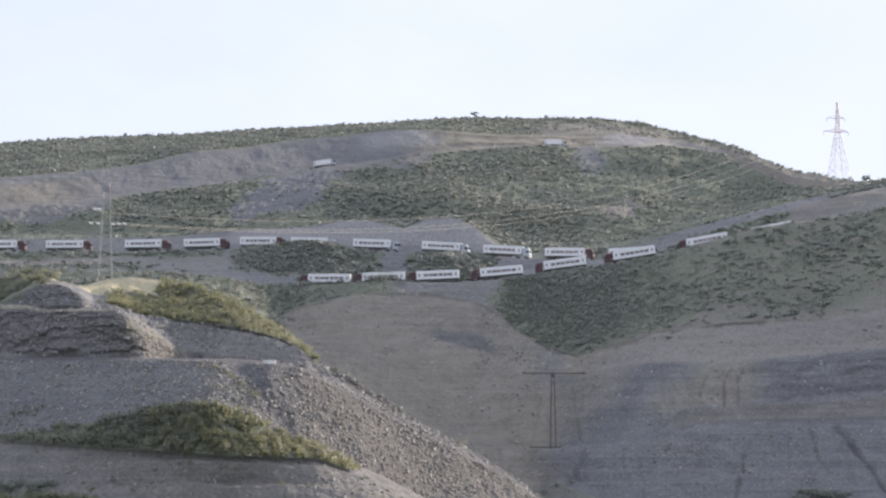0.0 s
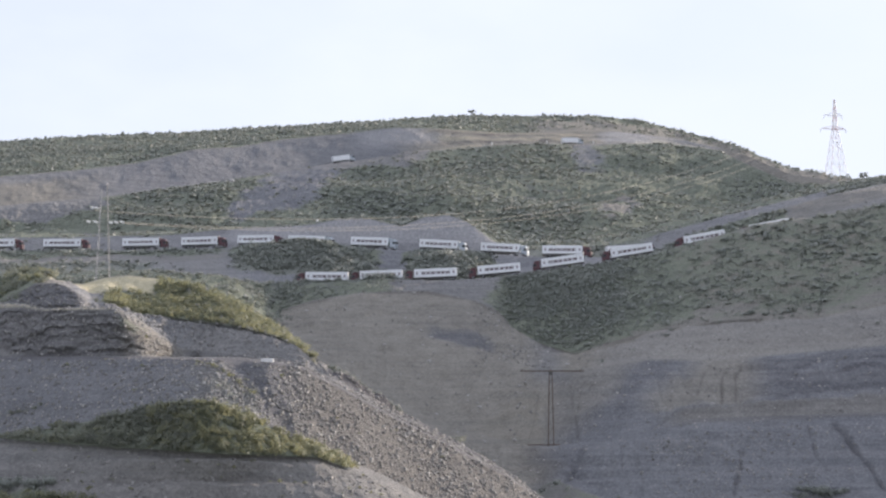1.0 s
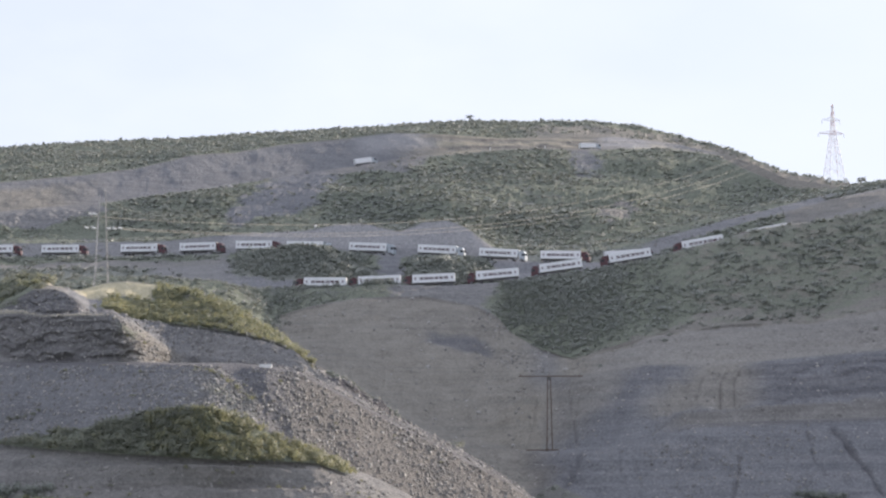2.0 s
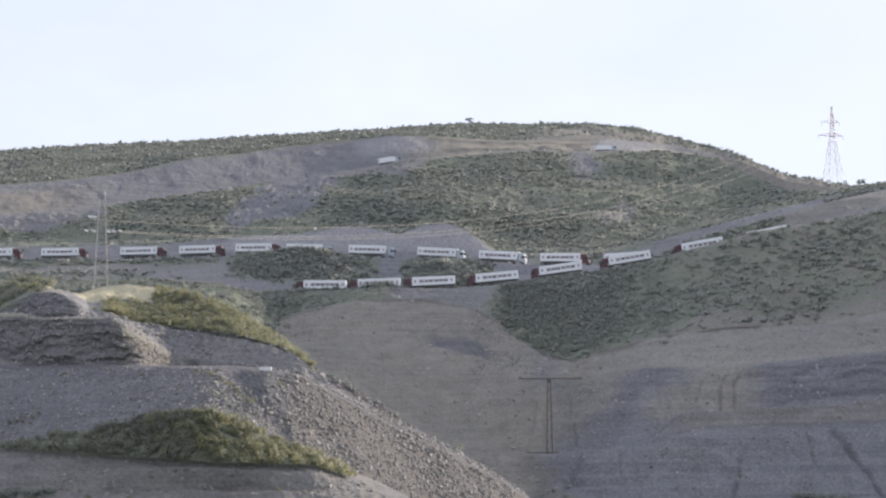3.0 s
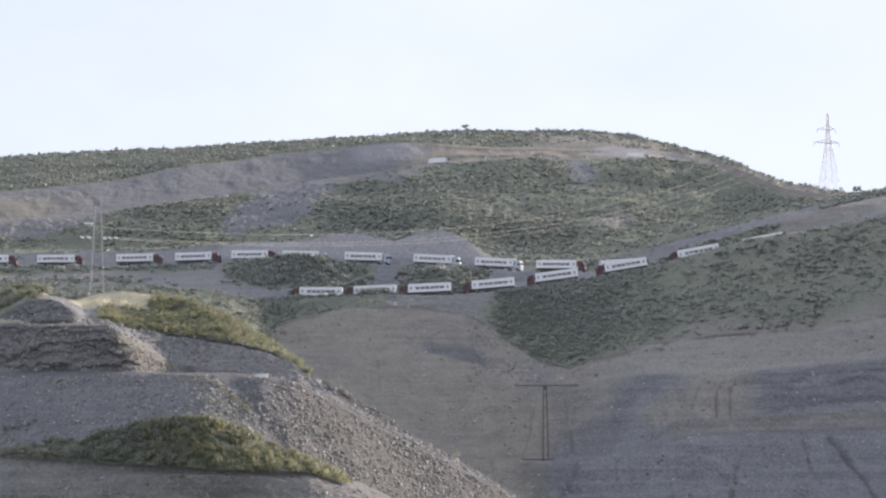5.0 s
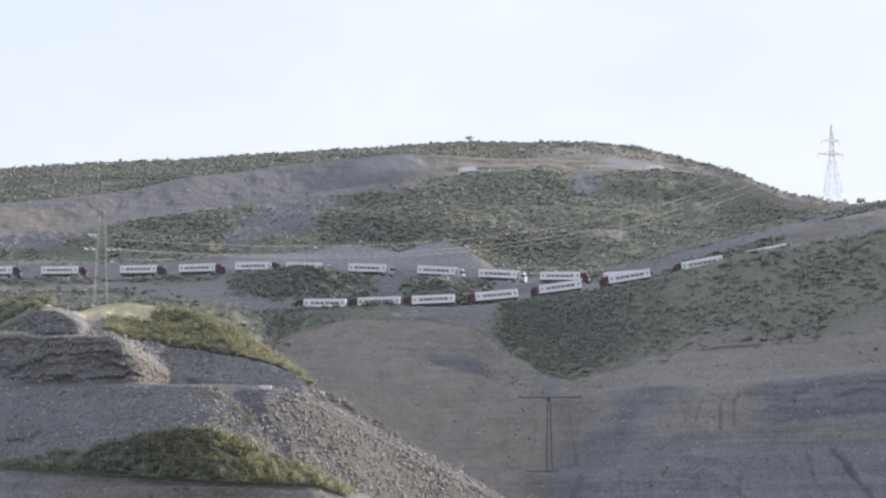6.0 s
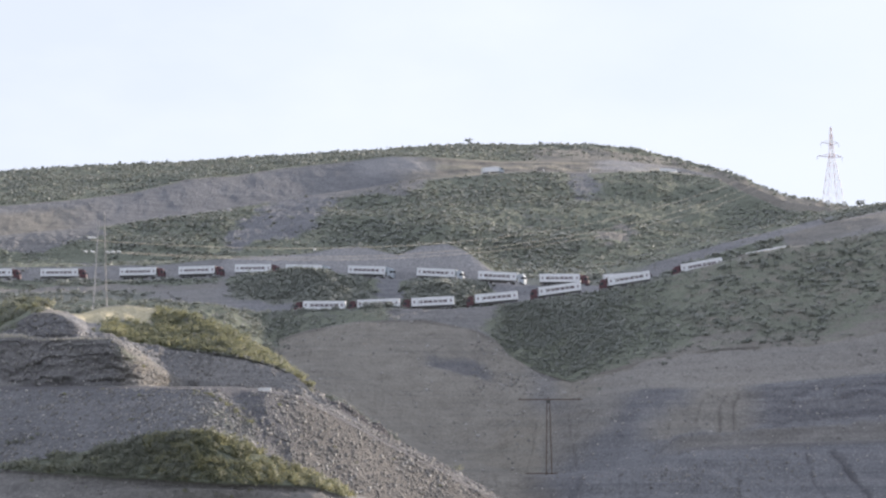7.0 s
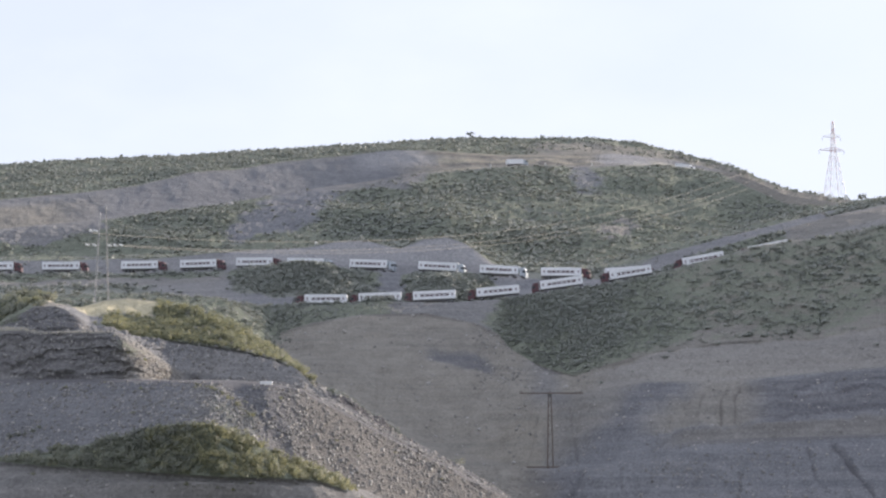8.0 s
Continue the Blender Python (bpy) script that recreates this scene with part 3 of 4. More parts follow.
    ([(-104, "shelf", 0.9), (-106, "shelf", 0.5), (-104, "shelf", 0.1)], 0.43, 0.54, 0.5),
    ([(-88, "band_top", 0.97), (-79, "band_top", 0.55), (-71, "band_top", 0.2)], 3.6, 1.2, 0.0),
    ([(-24, "bench_back", 0.4), (-8, "bench_back", 0.2), (6, "scree_top", 0.3), (20, "band_top", 0.93)], 0.8, 0.7, 0.75),
]


def build_ground():
    """The whole ground as one sheet round the viewpoint: fine in front, coarse behind."""
    fine = np.degrees(np.arctan(np.linspace(-222, 222, 720) / 1000))
    coarse = np.concatenate([np.linspace(fine[-1], 60, 40)[1:], np.linspace(60, 300, 50)[1:-1], np.linspace(300, 360 + fine[0], 40)[:-1]])
    ang = np.radians(np.concatenate([fine, coarse]))
    turn = np.degrees(np.angle(np.exp(1j * ang)))
    u = np.clip(1000 * np.tan(np.radians(np.clip(turn, -14, 14))), -222, 222)
    ease = 1 - step(16, 55, np.abs(turn))                   # the hills sink to open country round the back
    P, C, V, S = [], [], [], []
    for k, (name, rows, bumps) in enumerate(ORDER[:-1]):
        d0, h0 = on_line(name, u)
        d1, h1 = on_line(NAMES[k + 1], u)
        for i in range(rows):
            v = i / rows
            d, h = d0 + (d1 - d0) * v, h0 + (h1 - h0) * v
            if name in ("bench_back", "shelf") and rows > 4:       # beds of rock that stand out of the face, broken into blocks
                lane, face = u * d / 1000, band(u, -230, -118, 3) * min(1.0, 8 * v, 8 * (1 - v))
                bed = h + 0.7 * rough(lane, h * 3, 9.0, 3, 91)
                d = d - face * (0.36 * step(-0.15, 0.35, np.sin(bed * 3.1)) + 0.18 * step(0.1, 0.4, np.sin(bed * 7.7 + 1)) + 0.8 * rough(lane, h * 2.2, 5.5, 4, 93, 0.6))
            if name == "haul_back":                                # the steep little face at the back of the bench
                d = d - 3.5 * step(90, 108, u) * min(v / 0.2, 1.0) * (1 - step(0.2, 0.25, v))
            if name == "verge":                                    # a ledge along the bank
                d = d + 3.0 * step(0.40, 0.45, v + 0.04 * rough(u, u * 0, 30, 3, 97)) * (1 - v) / 0.58
            if name == "spoil_top":
                d = d + 1.0 * step(0.88, 0.94, v) * (1 - step(0.97, 1.0, v)) * band(u, -74, 215) * step(-0.5, 0.9, rough(u, u * 0 + 3.0, 26, 3, 95))
            if name in ("verge", "shelf"):                         # the face is hollowed under the turf
                d = d + 1.1 * step(0.82, 0.91, v) * (1 - step(0.95, 1.0, v)) * (band(u, -230, -40) if name == "verge" else band(u, -122, -62))
            r = d * np.sqrt(1 + (u / 1000) ** 2)
            x, y = r * np.sin(ang), r * np.cos(ang)
            fade = min(1.0, 5 * v, 5 * (1 - v)) if rows > 4 else 0.6
            size = 34.0 if bumps > 2 else 11.0
            z = np.where(h > 0, h * (0.15 + 0.85 * ease), h) - 6 * (1 - ease) * step(30, 300, r)
            z = z + bumps * fade * (rough(x, y, size, 4, 3) + (1.3 * rough(x, y, 90, 2, 5) if bumps > 2 else 0) + (0.7 if name in ("bench_back", "shelf") else 0.30) * rough(x, y, 1.9, 3, 11, 0.65))
            if name in ("bench_back", "shelf", "haul_back", "spoil_top", "gully"):     # ledges and runnels in the cuts
                z = z + 0.55 * fade * np.sin(z * 2.1 + 2.5 * rough(x, y, 26, 2, 21)) * step(-0.4, 0.6, rough(x, y, 20, 2, 31)) * (1 - 0.85 * band(u, -100, 52, 8))
                z = z + 0.16 * fade * (1 - 0.7 * band(u, -100, 52, 8)) * np.sin(z * 6.3 + 3 * rough(x, y, 13, 2, 23))
                z = z - 0.55 * fade * step(0.45, 0.9, rough(x * 3.2, y * 0.35, 9, 2, 41))
            if name in ("cliff_top", "crest"):                     # a dark rib of rock along the edge of the scree
                rib = step(0.3, 0.6, v) if name == "cliff_top" else 1 - step(0.0, 0.3, v)
                z = z + 1.2 * rib * band(u, -47, -21, 3) * np.clip(0.75 + 0.6 * rough(x, y, 3.5, 3, 99), 0, 1.5)
            P.append(np.stack([x, y, z], -1))
            wob = np.clip(v + 0.10 * rough(x, y, 16, 3, 51), 0, 1)
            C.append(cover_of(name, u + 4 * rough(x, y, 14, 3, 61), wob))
            S.append(k), V.append(v)
    P, C = np.array(P), np.array(C)
    nr, nc = P.shape[:2]
    for way, width, depth, darken in CUTS:
        pts = []
        for q, name, v in way:
            rr = np.where(np.array(S) == NAMES.index(name))[0]
            pts.append(P[int(rr[0] + v * (len(rr) - 1)), int(np.interp(q, u[:720], np.arange(720))), :2])
        near = np.full(P.shape[:2], 99.0)
        for a, b in zip(pts, pts[1:]):
            ab = b - a
            t = np.clip(((P[..., :2] - a) @ ab) / (ab @ ab), 0, 1)
            near = np.minimum(near, np.linalg.norm(P[..., :2] - a - t[..., None] * ab, axis=-1))
        near = near + 0.5 * width * rough(P[..., 0], P[..., 1], 3.0, 3, 81)
        P[..., 2] -= depth * np.clip(1 - near / width, 0, 1)
        cut_dark = darken * np.clip(1.0 - near / width, 0, 1)
        C[..., 3] = np.where(cut_dark > 0, np.maximum(C[..., 3], cut_dark), C[..., 3])
    # a lip of even cover between strips
    C[1:-1] = 0.25 * C[:-2] + 0.5 * C[1:-1] + 0.25 * C[2:]
    idx = np.arange(nr * nc).reshape(nr, nc)
    nxt = np.roll(idx, -1, axis=1)
    quads = np.stack([idx[:-1], nxt[:-1], nxt[1:], idx[1:]], -1).reshape(-1, 4)
    verts = np.concatenate([P.reshape(-1, 3), [[0, 0, -1.7]]])
    hub = nr * nc
    tris = np.stack([np.full(nc, hub), nxt[0], idx[0]], -1)
    me = bpy.data.meshes.new("ground")
    me.vertices.add(len(verts))
    me.vertices.foreach_set("co", verts.ravel())
    loops = np.concatenate([quads.ravel(), tris.ravel()])
    me.loops.add(len(loops))
    me.loops.foreach_set("vertex_index", loops)
    sizes = np.concatenate([np.full(len(quads), 4), np.full(len(tris), 3)])
    me.polygons.add(len(sizes))
    me.polygons.foreach_set("loop_start", np.concatenate([[0], np.cumsum(sizes)[:-1]]))
    me.update(calc_edges=True)
    at = me.attributes.new("cover", "FLOAT_COLOR", "POINT")
    rgba = np.ones((len(verts), 4))
    rgba[:-1] = C.reshape(-1, 4)
    at.data.foreach_set("color", rgba.ravel())
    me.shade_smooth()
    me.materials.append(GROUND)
    ob = new("ground", me)
    tagged(ob, "grey shale, tan earth and scrub-covered hillside with dirt roads", "hillside", kind="structure")
    return P, C, np.array(S), u, nc


GRID, COVER, STRIP, BEARING, COLS = build_ground()
VIEW_COLS = 720


def ground_at(u, strip, v):
    """The place on the sheet at a bearing, a share v of the way across a strip."""
    rows = np.where(STRIP == NAMES.index(strip))[0]
    fr = rows[0] + v * len(rows)
    r0 = int(min(fr, len(GRID) - 2))
    fc = np.interp(u, BEARING[:VIEW_COLS], np.arange(VIEW_COLS))
    c0 = int(min(fc, VIEW_COLS - 2))
    a, b = fr - r0, fc - c0
    g = GRID
    p = (g[r0, c0] * (1 - b) + g[r0, c0 + 1] * b) * (1 - a) + (g[r0 + 1, c0] * (1 - b) + g[r0 + 1, c0 + 1] * b) * a
    return Vector(p)


def height_near(x, y):
    """Height of the sheet under a plan point in the view."""
    u = 1000 * x / y
    c = int(round(float(np.interp(u, BEARING[:VIEW_COLS], np.arange(VIEW_COLS)))))
    return float(np.interp(y, GRID[:, c, 1], GRID[:, c, 2]))


# ---- building helpers ----
def part(name, bm, material, parent=None, label=""):
    me = bpy.data.meshes.new(name)
    bm.to_mesh(me)
    bm.free()
    me.materials.append(material)
    ob = new(name, me)
    if parent:
        ob.parent = parent
    if label:
        ob["label"] = label
    return ob


def box(bm, lo, hi, bevel=0.0):
    m = Matrix.Translation([(a + b) / 2 for a, b in zip(lo, hi)]) @ Matrix.Diagonal([b - a for a, b in zip(lo, hi)] + [1])
    made = bmesh.ops.create_cube(bm, size=1, matrix=m)["verts"]
    if bevel:
        edges = {e for v in made for e in v.link_edges}
        bmesh.ops.bevel(bm, geom=list(edges), offset=bevel, segments=2, affect="EDGES", profile=0.6)
    return bm


def beam(bm, a, b, w):
    """A square bar of width w from a to b."""
    a, b = Vector(a), Vector(b)
    m = (b - a).to_track_quat("Z", "Y").to_matrix().to_4x4()
    m = Matrix.Translation((a + b) / 2) @ m @ Matrix.Diagonal((w, w, (b - a).length, 1))
    bmesh.ops.create_cube(bm, size=1, matrix=m)
    return bm


def rod(bm, a, b, r0, r1=None, sides=10):
    a, b = Vector(a), Vector(b)
    m = Matrix.Translation((a + b) / 2) @ (b - a).to_track_quat("Z", "Y").to_matrix().to_4x4()
    bmesh.ops.create_cone(bm, cap_ends=True, segments=sides, radius1=r0, radius2=r0 if r1 is None else r1, depth=(b - a).length, matrix=m)
    return bm


def empty(name, m, label, category, group=""):
    ob = new(name)
    ob.matrix_basis = m
    return tagged(ob, label, category, group)


# ---- lorries ----
def wheel(thing, x, y, r=0.5):
    w = part("wheel", rod(bmesh.new(), (x, y - 0.15, r), (x, y + 0.15, r), r, sides=18), RUBBER, thing, "black rubber lorry wheel")
    s = -1 if y < 0 else 1
    part("rim", rod(bmesh.new(), (x, y + 0.10 * s, r), (x, y + 0.17 * s, r), 0.29, 0.24, 12), RIM, w, "grey steel rim")


def cab(thing, x0, paint, label, high=3.6):
    """A tractor cab whose back stands at x0, looking along +x."""
    bm = bmesh.new()
    prof = [(0, 0.75), (2.15, 0.75), (2.3, 1.0), (2.28, 1.9), (1.95, high - 0.65), (1.35, high), (0.15, high), (0, high - 0.2)]
    for y in (-1.22, 1.22):
        bm.faces.new([bm.verts.new((x0 + px, y, pz)) for px, pz in (prof if y < 0 else prof[::-1])])
    bm.verts.ensure_lookup_table()
    n = len(prof)
    for i in range(n):
        bm.faces.new([bm.verts[(i + 1) % n], bm.verts[i], bm.verts[2 * n - 1 - i], bm.verts[2 * n - 1 - (i + 1) % n]])
    bmesh.ops.bevel(bm, geom=list(bm.edges), offset=0.07, segments=2, affect="EDGES")
    bmesh.ops.recalc_face_normals(bm, faces=bm.faces[:])
    c = part("cab", bm, paint, thing, label)
    bm = bmesh.new()
    q = [bm.verts.new((x0 + a, y, z)) for a, y, z in ((2.30, -1.05, 1.95), (2.30, 1.05, 1.95), (2.02, 1.0, high - 0.75), (2.02, -1.0, high - 0.75))]
    bm.faces.new(q)
    bmesh.ops.solidify(bm, geom=bm.faces[:], thickness=0.03)
    part("windscreen", bm, GLASS, c, "dark glass windscreen")
    for y in (-1.235, 1.235):
        part("side_window", box(bmesh.new(), (x0 + 1.0, y - 0.015, 1.85), (x0 + 1.95, y + 0.015, 2.65), 0.01), GLASS, c, "dark glass side window")
        part("mirror", box(bmesh.new(), (x0 + 2.0, y * 1.08 - 0.1, 1.8), (x0 + 2.12, y * 1.08 + 0.1, 2.5), 0.03), CHASSIS, c)
        part("headlight", box(bmesh.new(), (x0 + 2.22, y * 0.8 - 0.2, 0.85), (x0 + 2.33, y * 0.8 + 0.2, 1.05), 0.02), GALV, c)
    part("bumper", box(bmesh.new(), (x0 + 1.6, -1.22, 0.38), (x0 + 2.36, 1.22, 0.78), 0.06), paint, c)
    part("fuel_tank", box(bmesh.new(), (x0 - 1.5, -1.2, 0.45), (x0 - 0.3, -0.75, 1.0), 0.1), GALV, thing, "grey metal fuel tank")


def semi_truck(paint, cab_label, label):
    """An articulated lorry 16.3 m long, its middle at the origin, looking along +x."""
    t = empty("semi_truck", pose(0, 0, 0), label, "truck", "convoy of parked lorries")
    x0, x1 = -8.15, 5.45
    b = part("trailer_box", box(bmesh.new(), (x0, -1.28, 1.22), (x1, 1.28, 3.98), 0.05), WHITE, t, "white insulated trailer box")
    for s in (-1, 1):
        y0, y1 = sorted((s * 1.284, s * 1.295))
        # six marks of the lettering's size between two small badges; each three plain bars in the print's colour
        for i in range(6):
            a = -6.0 + i * 1.56
            for z, left, right in ((2.18, 0.0, 1.38), (2.46, 0.14 * (i % 2), 1.34 - 0.16 * (i % 3)), (2.76, 0.06, 1.42)):
                part("print_mark", box(bmesh.new(), (a + left, y0, z), (a + right, y1, z + 0.23), 0.0), MARK, b, "dark maroon print on the trailer side")
        for a in (-7.45, 4.2):
            part("badge", box(bmesh.new(), (a, y0, 2.2), (a + 0.62, y1, 3.05), 0.0), CAB_GREY, b, "grey badge on the trailer side")
        part("edge_rail", box(bmesh.new(), (x0 + 0.1, y0, 1.24), (x1 - 0.1, y1, 1.36), 0.0), GALV, b)
        part("side_guard", box(bmesh.new(), (-3.4, s * 1.2 - 0.03, 0.5), (1.4, s * 1.2 + 0.03, 0.95), 0.01), CHASSIS, t)
    part("cooling_unit", box(bmesh.new(), (x1 + 0.0, -1.0, 2.1), (x1 + 0.35, 1.0, 3.9), 0.06), paint, t)
    bm = box(bmesh.new(), (x0 + 0.1, -0.5, 0.85), (x1 + 2.2, -0.3, 1.2))
    box(bm, (x0 + 0.1, 0.3, 0.85), (x1 + 2.2, 0.5, 1.2))
    for x in (-7.5, -5, -2.5, 0, 2.5, 5):
        box(bm, (x, -0.3, 0.9), (x + 0.15, 0.3, 1.15))
    part("chassis", bm, CHASSIS, t, "dark steel chassis")
    part("bumper_bar", box(bmesh.new(), (x0 - 0.02, -1.2, 0.5), (x0 + 0.1, 1.2, 0.68), 0.01), RED, t)
    for x in (-6.9, -5.55, -4.2, 3.9, 7.0):
        for y in (-1.08, 1.08):
            wheel(t, x, y)
    for x in (-6.9, -5.55, -4.2):
        for y in (-1.08, 1.08):
            part("mudguard", box(bmesh.new(), (x - 0.6, y - 0.17, 1.06), (x + 0.6, y + 0.17, 1.12), 0.02), CHASSIS, t)
    cab(t, x1 + 0.55, paint, cab_label)
    return t


def box_truck():
    """A rigid lorry 10.6 m long with a pale box, looking along +x."""
    t = empty("box_truck", pose(0, 0, 0), "pale grey box truck driving along the dirt road", "truck", "lorries driving on the hill")
    part("box_body", box(bmesh.new(), (-5.3, -1.25, 1.1), (2.9, 1.25, 3.5), 0.06), WHITE, t, "plain white box body")
    for s in (-1, 1):
        part("edge_rail", box(bmesh.new(), (-5.2, s * 1.262 - 0.012, 1.17), (2.8, s * 1.262 + 0.012, 1.32), 0.0), GALV, t)
    bm = box(bmesh.new(), (-5.2, -0.5, 0.8), (4.6, -0.3, 1.14))
    box(bm, (-5.2, 0.3, 0.8), (4.6, 0.5, 1.14))
    part("chassis", bm, CHASSIS, t)
    for x in (-3.9, -2.55, 4.2):
        for y in (-1.05, 1.05):
            wheel(t, x, y)
    cab(t, 3.05, CAB_WHITE, "white truck cab", 2.9)
    return t


def road_pose(edge, back, u, ahead):
    """A pose on a road at a bearing, level across, heading along it: ahead +1 to the right, -1 to the left."""
    def mid(q):
        d0, h0 = on_line(edge, q)
        d1, h1 = on_line(back, q)
        d = (d0 + d1) / 2
        return Vector((q / 1000 * d, d, (h0 + h1) / 2))
    p, a, b = mid(u), mid(u - 9), mid(u + 9)
    x = ((b - a) * ahead).normalized()
    y = Vector((0, 0, 1)).cross(x).normalized()
    z = x.cross(y)
    p = p + Vector((0, 0, 0.06))
    return Matrix(((x.x, y.x, z.x, p.x), (x.y, y.y, z.y, p.y), (x.z, y.z, z.z, p.z), (0, 0, 0, 1)))


CAB_GREY = plain("grey_print", (0.34, 0.30, 0.32), 0.5, 0.0, 0.08)
RED_TRUCK = semi_truck(RED, "red tractor cab", "parked articulated lorry with white trailer and red cab")
PALE_TRUCK = semi_truck(CAB_WHITE, "pale blue-white tractor cab", "parked articulated lorry with white trailer and pale cab")
# bearings of the lorries' middles, and what their cabs look like
HIGH_ROW = [(-194.5, RED_TRUCK), (-165.3, RED_TRUCK), (-130.5, RED_TRUCK), (-104.5, RED_TRUCK), (-79.7, RED_TRUCK), (-57.3, PALE_TRUCK), (-29.5, PALE_TRUCK), (1, PALE_TRUCK), (28.2, PALE_TRUCK), (55.8, RED_TRUCK), (84.1, RED_TRUCK)]
LOW_ROW = [(-52, RED_TRUCK), (-28, RED_TRUCK), (-4, RED_TRUCK), (24.2, RED_TRUCK), (52.4, RED_TRUCK), (83.0, RED_TRUCK), (115.2, RED_TRUCK), (144, RED_TRUCK)]
used = set()
for row, edge, back, ahead in ((HIGH_ROW, "high_road_edge", "high_road_back", 1), (LOW_ROW, "low_road_edge", "low_road_back", -1)):
    for u, master in row:
        m = road_pose(edge, back, u, ahead)
        if master.name not in used:
            used.add(master.name)
            master.matrix_basis = m
        else:
            copy_thing(master, m)
TRUCK_A = box_truck()
TRUCK_B = copy_thing(TRUCK_A, pose(0, 0, 0))


# ---- shrubs, trees and stones ----
def leafy(rng, leaves, size, flat=0.8):
    """Corners of the leaf sprays of one rounded, uneven bush of unit radius, standing on z = 0: (leaves, 4, 3)."""
    lobes = rng.normal(0, 0.42, (5, 3)) * (1, 1, 0.4) + (0, 0, 0.55)
    c = lobes[rng.integers(0, 5, leaves)] + rng.normal(0, 1, (leaves, 3)) * (0.30, 0.30, 0.26)
    c[:, 2] = np.abs(c[:, 2]) * flat + 0.03
    out = c + (0, 0, 0.15) + rng.normal(0, 0.3, (leaves, 3))      # sprays lie round the crown's surface
    a = np.cross(out, rng.normal(0, 1, (leaves, 3)))
    a /= np.linalg.norm(a, axis=1)[:, None]
    b = np.cross(out, a)
    b /= np.linalg.norm(b, axis=1)[:, None]
    s = size * rng.uniform(0.6, 1.3, (leaves, 1))
    return np.stack([c - a * s, c - b * s * 0.8, c + a * s, c + b * s * 0.8], 1)


def quad_mesh(name, corners, material):
    me = bpy.data.meshes.new(name)
    n = len(corners)
    me.vertices.add(4 * n)
    me.vertices.foreach_set("co", corners.reshape(-1))
    me.loops.add(4 * n)
    me.loops.foreach_set("vertex_index", np.arange(4 * n))
    me.polygons.add(n)
    me.polygons.foreach_set("loop_start", np.arange(0, 4 * n, 4))
    me.update(calc_edges=True)
    me.materials.append(material)
    return me


def pick(rng, strips, count, channel=0, power=1.5, u0=-230, u1=230, patch=15.0, gaps=0.5):
    """Places on the sheet drawn by area and cover."""
    rows = np.where(np.isin(STRIP, [NAMES.index(s) for s in strips]))[0]
    rows = rows[rows < len(GRID) - 1]
    g = GRID[:, :VIEW_COLS]
    a = g[rows][:, :-1]
    e1, e2 = g[rows][:, 1:] - a, g[rows + 1][:, :-1] - a
    area = np.linalg.norm(np.cross(e1, e2), axis=2)
    w = COVER[rows][:, : VIEW_COLS - 1, channel] if channel is not None else np.ones_like(area)
    clump = np.clip(0.75 + gaps * rough(a[..., 0], a[..., 1], patch, 3, 71), 0.08, 1.6)
    ub = BEARING[: VIEW_COLS - 1]
    w = area * w ** power * clump * ((ub > u0) & (ub < u1))
    cells = rng.choice(w.size, count, p=(w / w.sum()).ravel())
    i, j = np.unravel_index(cells, w.shape)
    s, t = rng.uniform(0, 1, (2, count, 1))
    return a[i, j] + e1[i, j] * s + e2[i, j] * t


def scrub(name, seed, strips, count, lo, hi, leaves, leaf, material, label, tall=1.0, **where):
    """Scrub nobody could count, as one object."""
    rng = np.random.default_rng(seed)
    kinds = [leafy(rng, leaves, leaf) for _ in range(9)]
    p = pick(rng, strips, count, **where)
    out = []
    for q in p:
        r = lo + (hi - lo) * rng.uniform() ** 1.8
        th = rng.uniform(0, 2 * math.pi)
        c, s = math.cos(th) * r, math.sin(th) * r
        k = kinds[rng.integers(9)].reshape(-1, 3)
        h = tall * r * rng.uniform(0.75, 1.25)
        out.append(np.stack([k[:, 0] * c - k[:, 1] * s + q[0], k[:, 0] * s + k[:, 1] * c + q[1], k[:, 2] * h + q[2] - 0.1 * r], -1).reshape(-1, 4, 3))
    ob = new(name, quad_mesh(name, np.concatenate(out), material))
    return tagged(ob, label, "shrubs", kind="stuff")


scrub("hill_scrub", 1, ["spoil_heaps", "dip"], 11500, 0.5, 1.6, 16, 0.40, LEAF_DARK, "dark green scrub dotted over the far hillside", tall=0.6, patch=48.0, gaps=0.85)
scrub("hill_thicket", 10, ["spoil_heaps", "dip"], 3600, 0.6, 1.9, 20, 0.36, LEAF_DARK, "dark green thicket on the middle of the hillside", tall=0.65, u0=-52, u1=62, patch=40.0, gaps=1.1)
scrub("road_thicket", 11, ["dip"], 800, 0.6, 1.8, 20, 0.36, LEAF_DARK, "dark green thicket below the hill road", tall=0.65, u0=-146, u1=-86, patch=30.0, gaps=1.6)
scrub("slope_clumps", 15, ["cut_top", "low_lip"], 420, 0.9, 1.9, 60, 0.22, LEAF_DARK, "larger dark bushes on the grassy slope", tall=0.75, u0=45, patch=20.0, gaps=1.0)
scrub("dell_thicket", 12, ["cut_top"], 3400, 0.3, 1.25, 40, 0.21, LEAF_DARK, "dense dark thicket at the foot of the grassy slope", tall=0.7, u0=22, u1=80, gaps=0.6, power=2)
scrub("mound_thicket", 13, ["low_road_back", "mounds"], 2600, 0.5, 1.5, 40, 0.21, LEAF_DARK, "dense dark thicket on the mounds between the roads", tall=1.15, u0=-95, u1=26, gaps=0.3, power=4)
scrub("ridge_scrub", 2, ["face_top"], 7500, 0.45, 1.4, 16, 0.40, LEAF_DARK, "dark green scrub along the hilltop", tall=1.1)
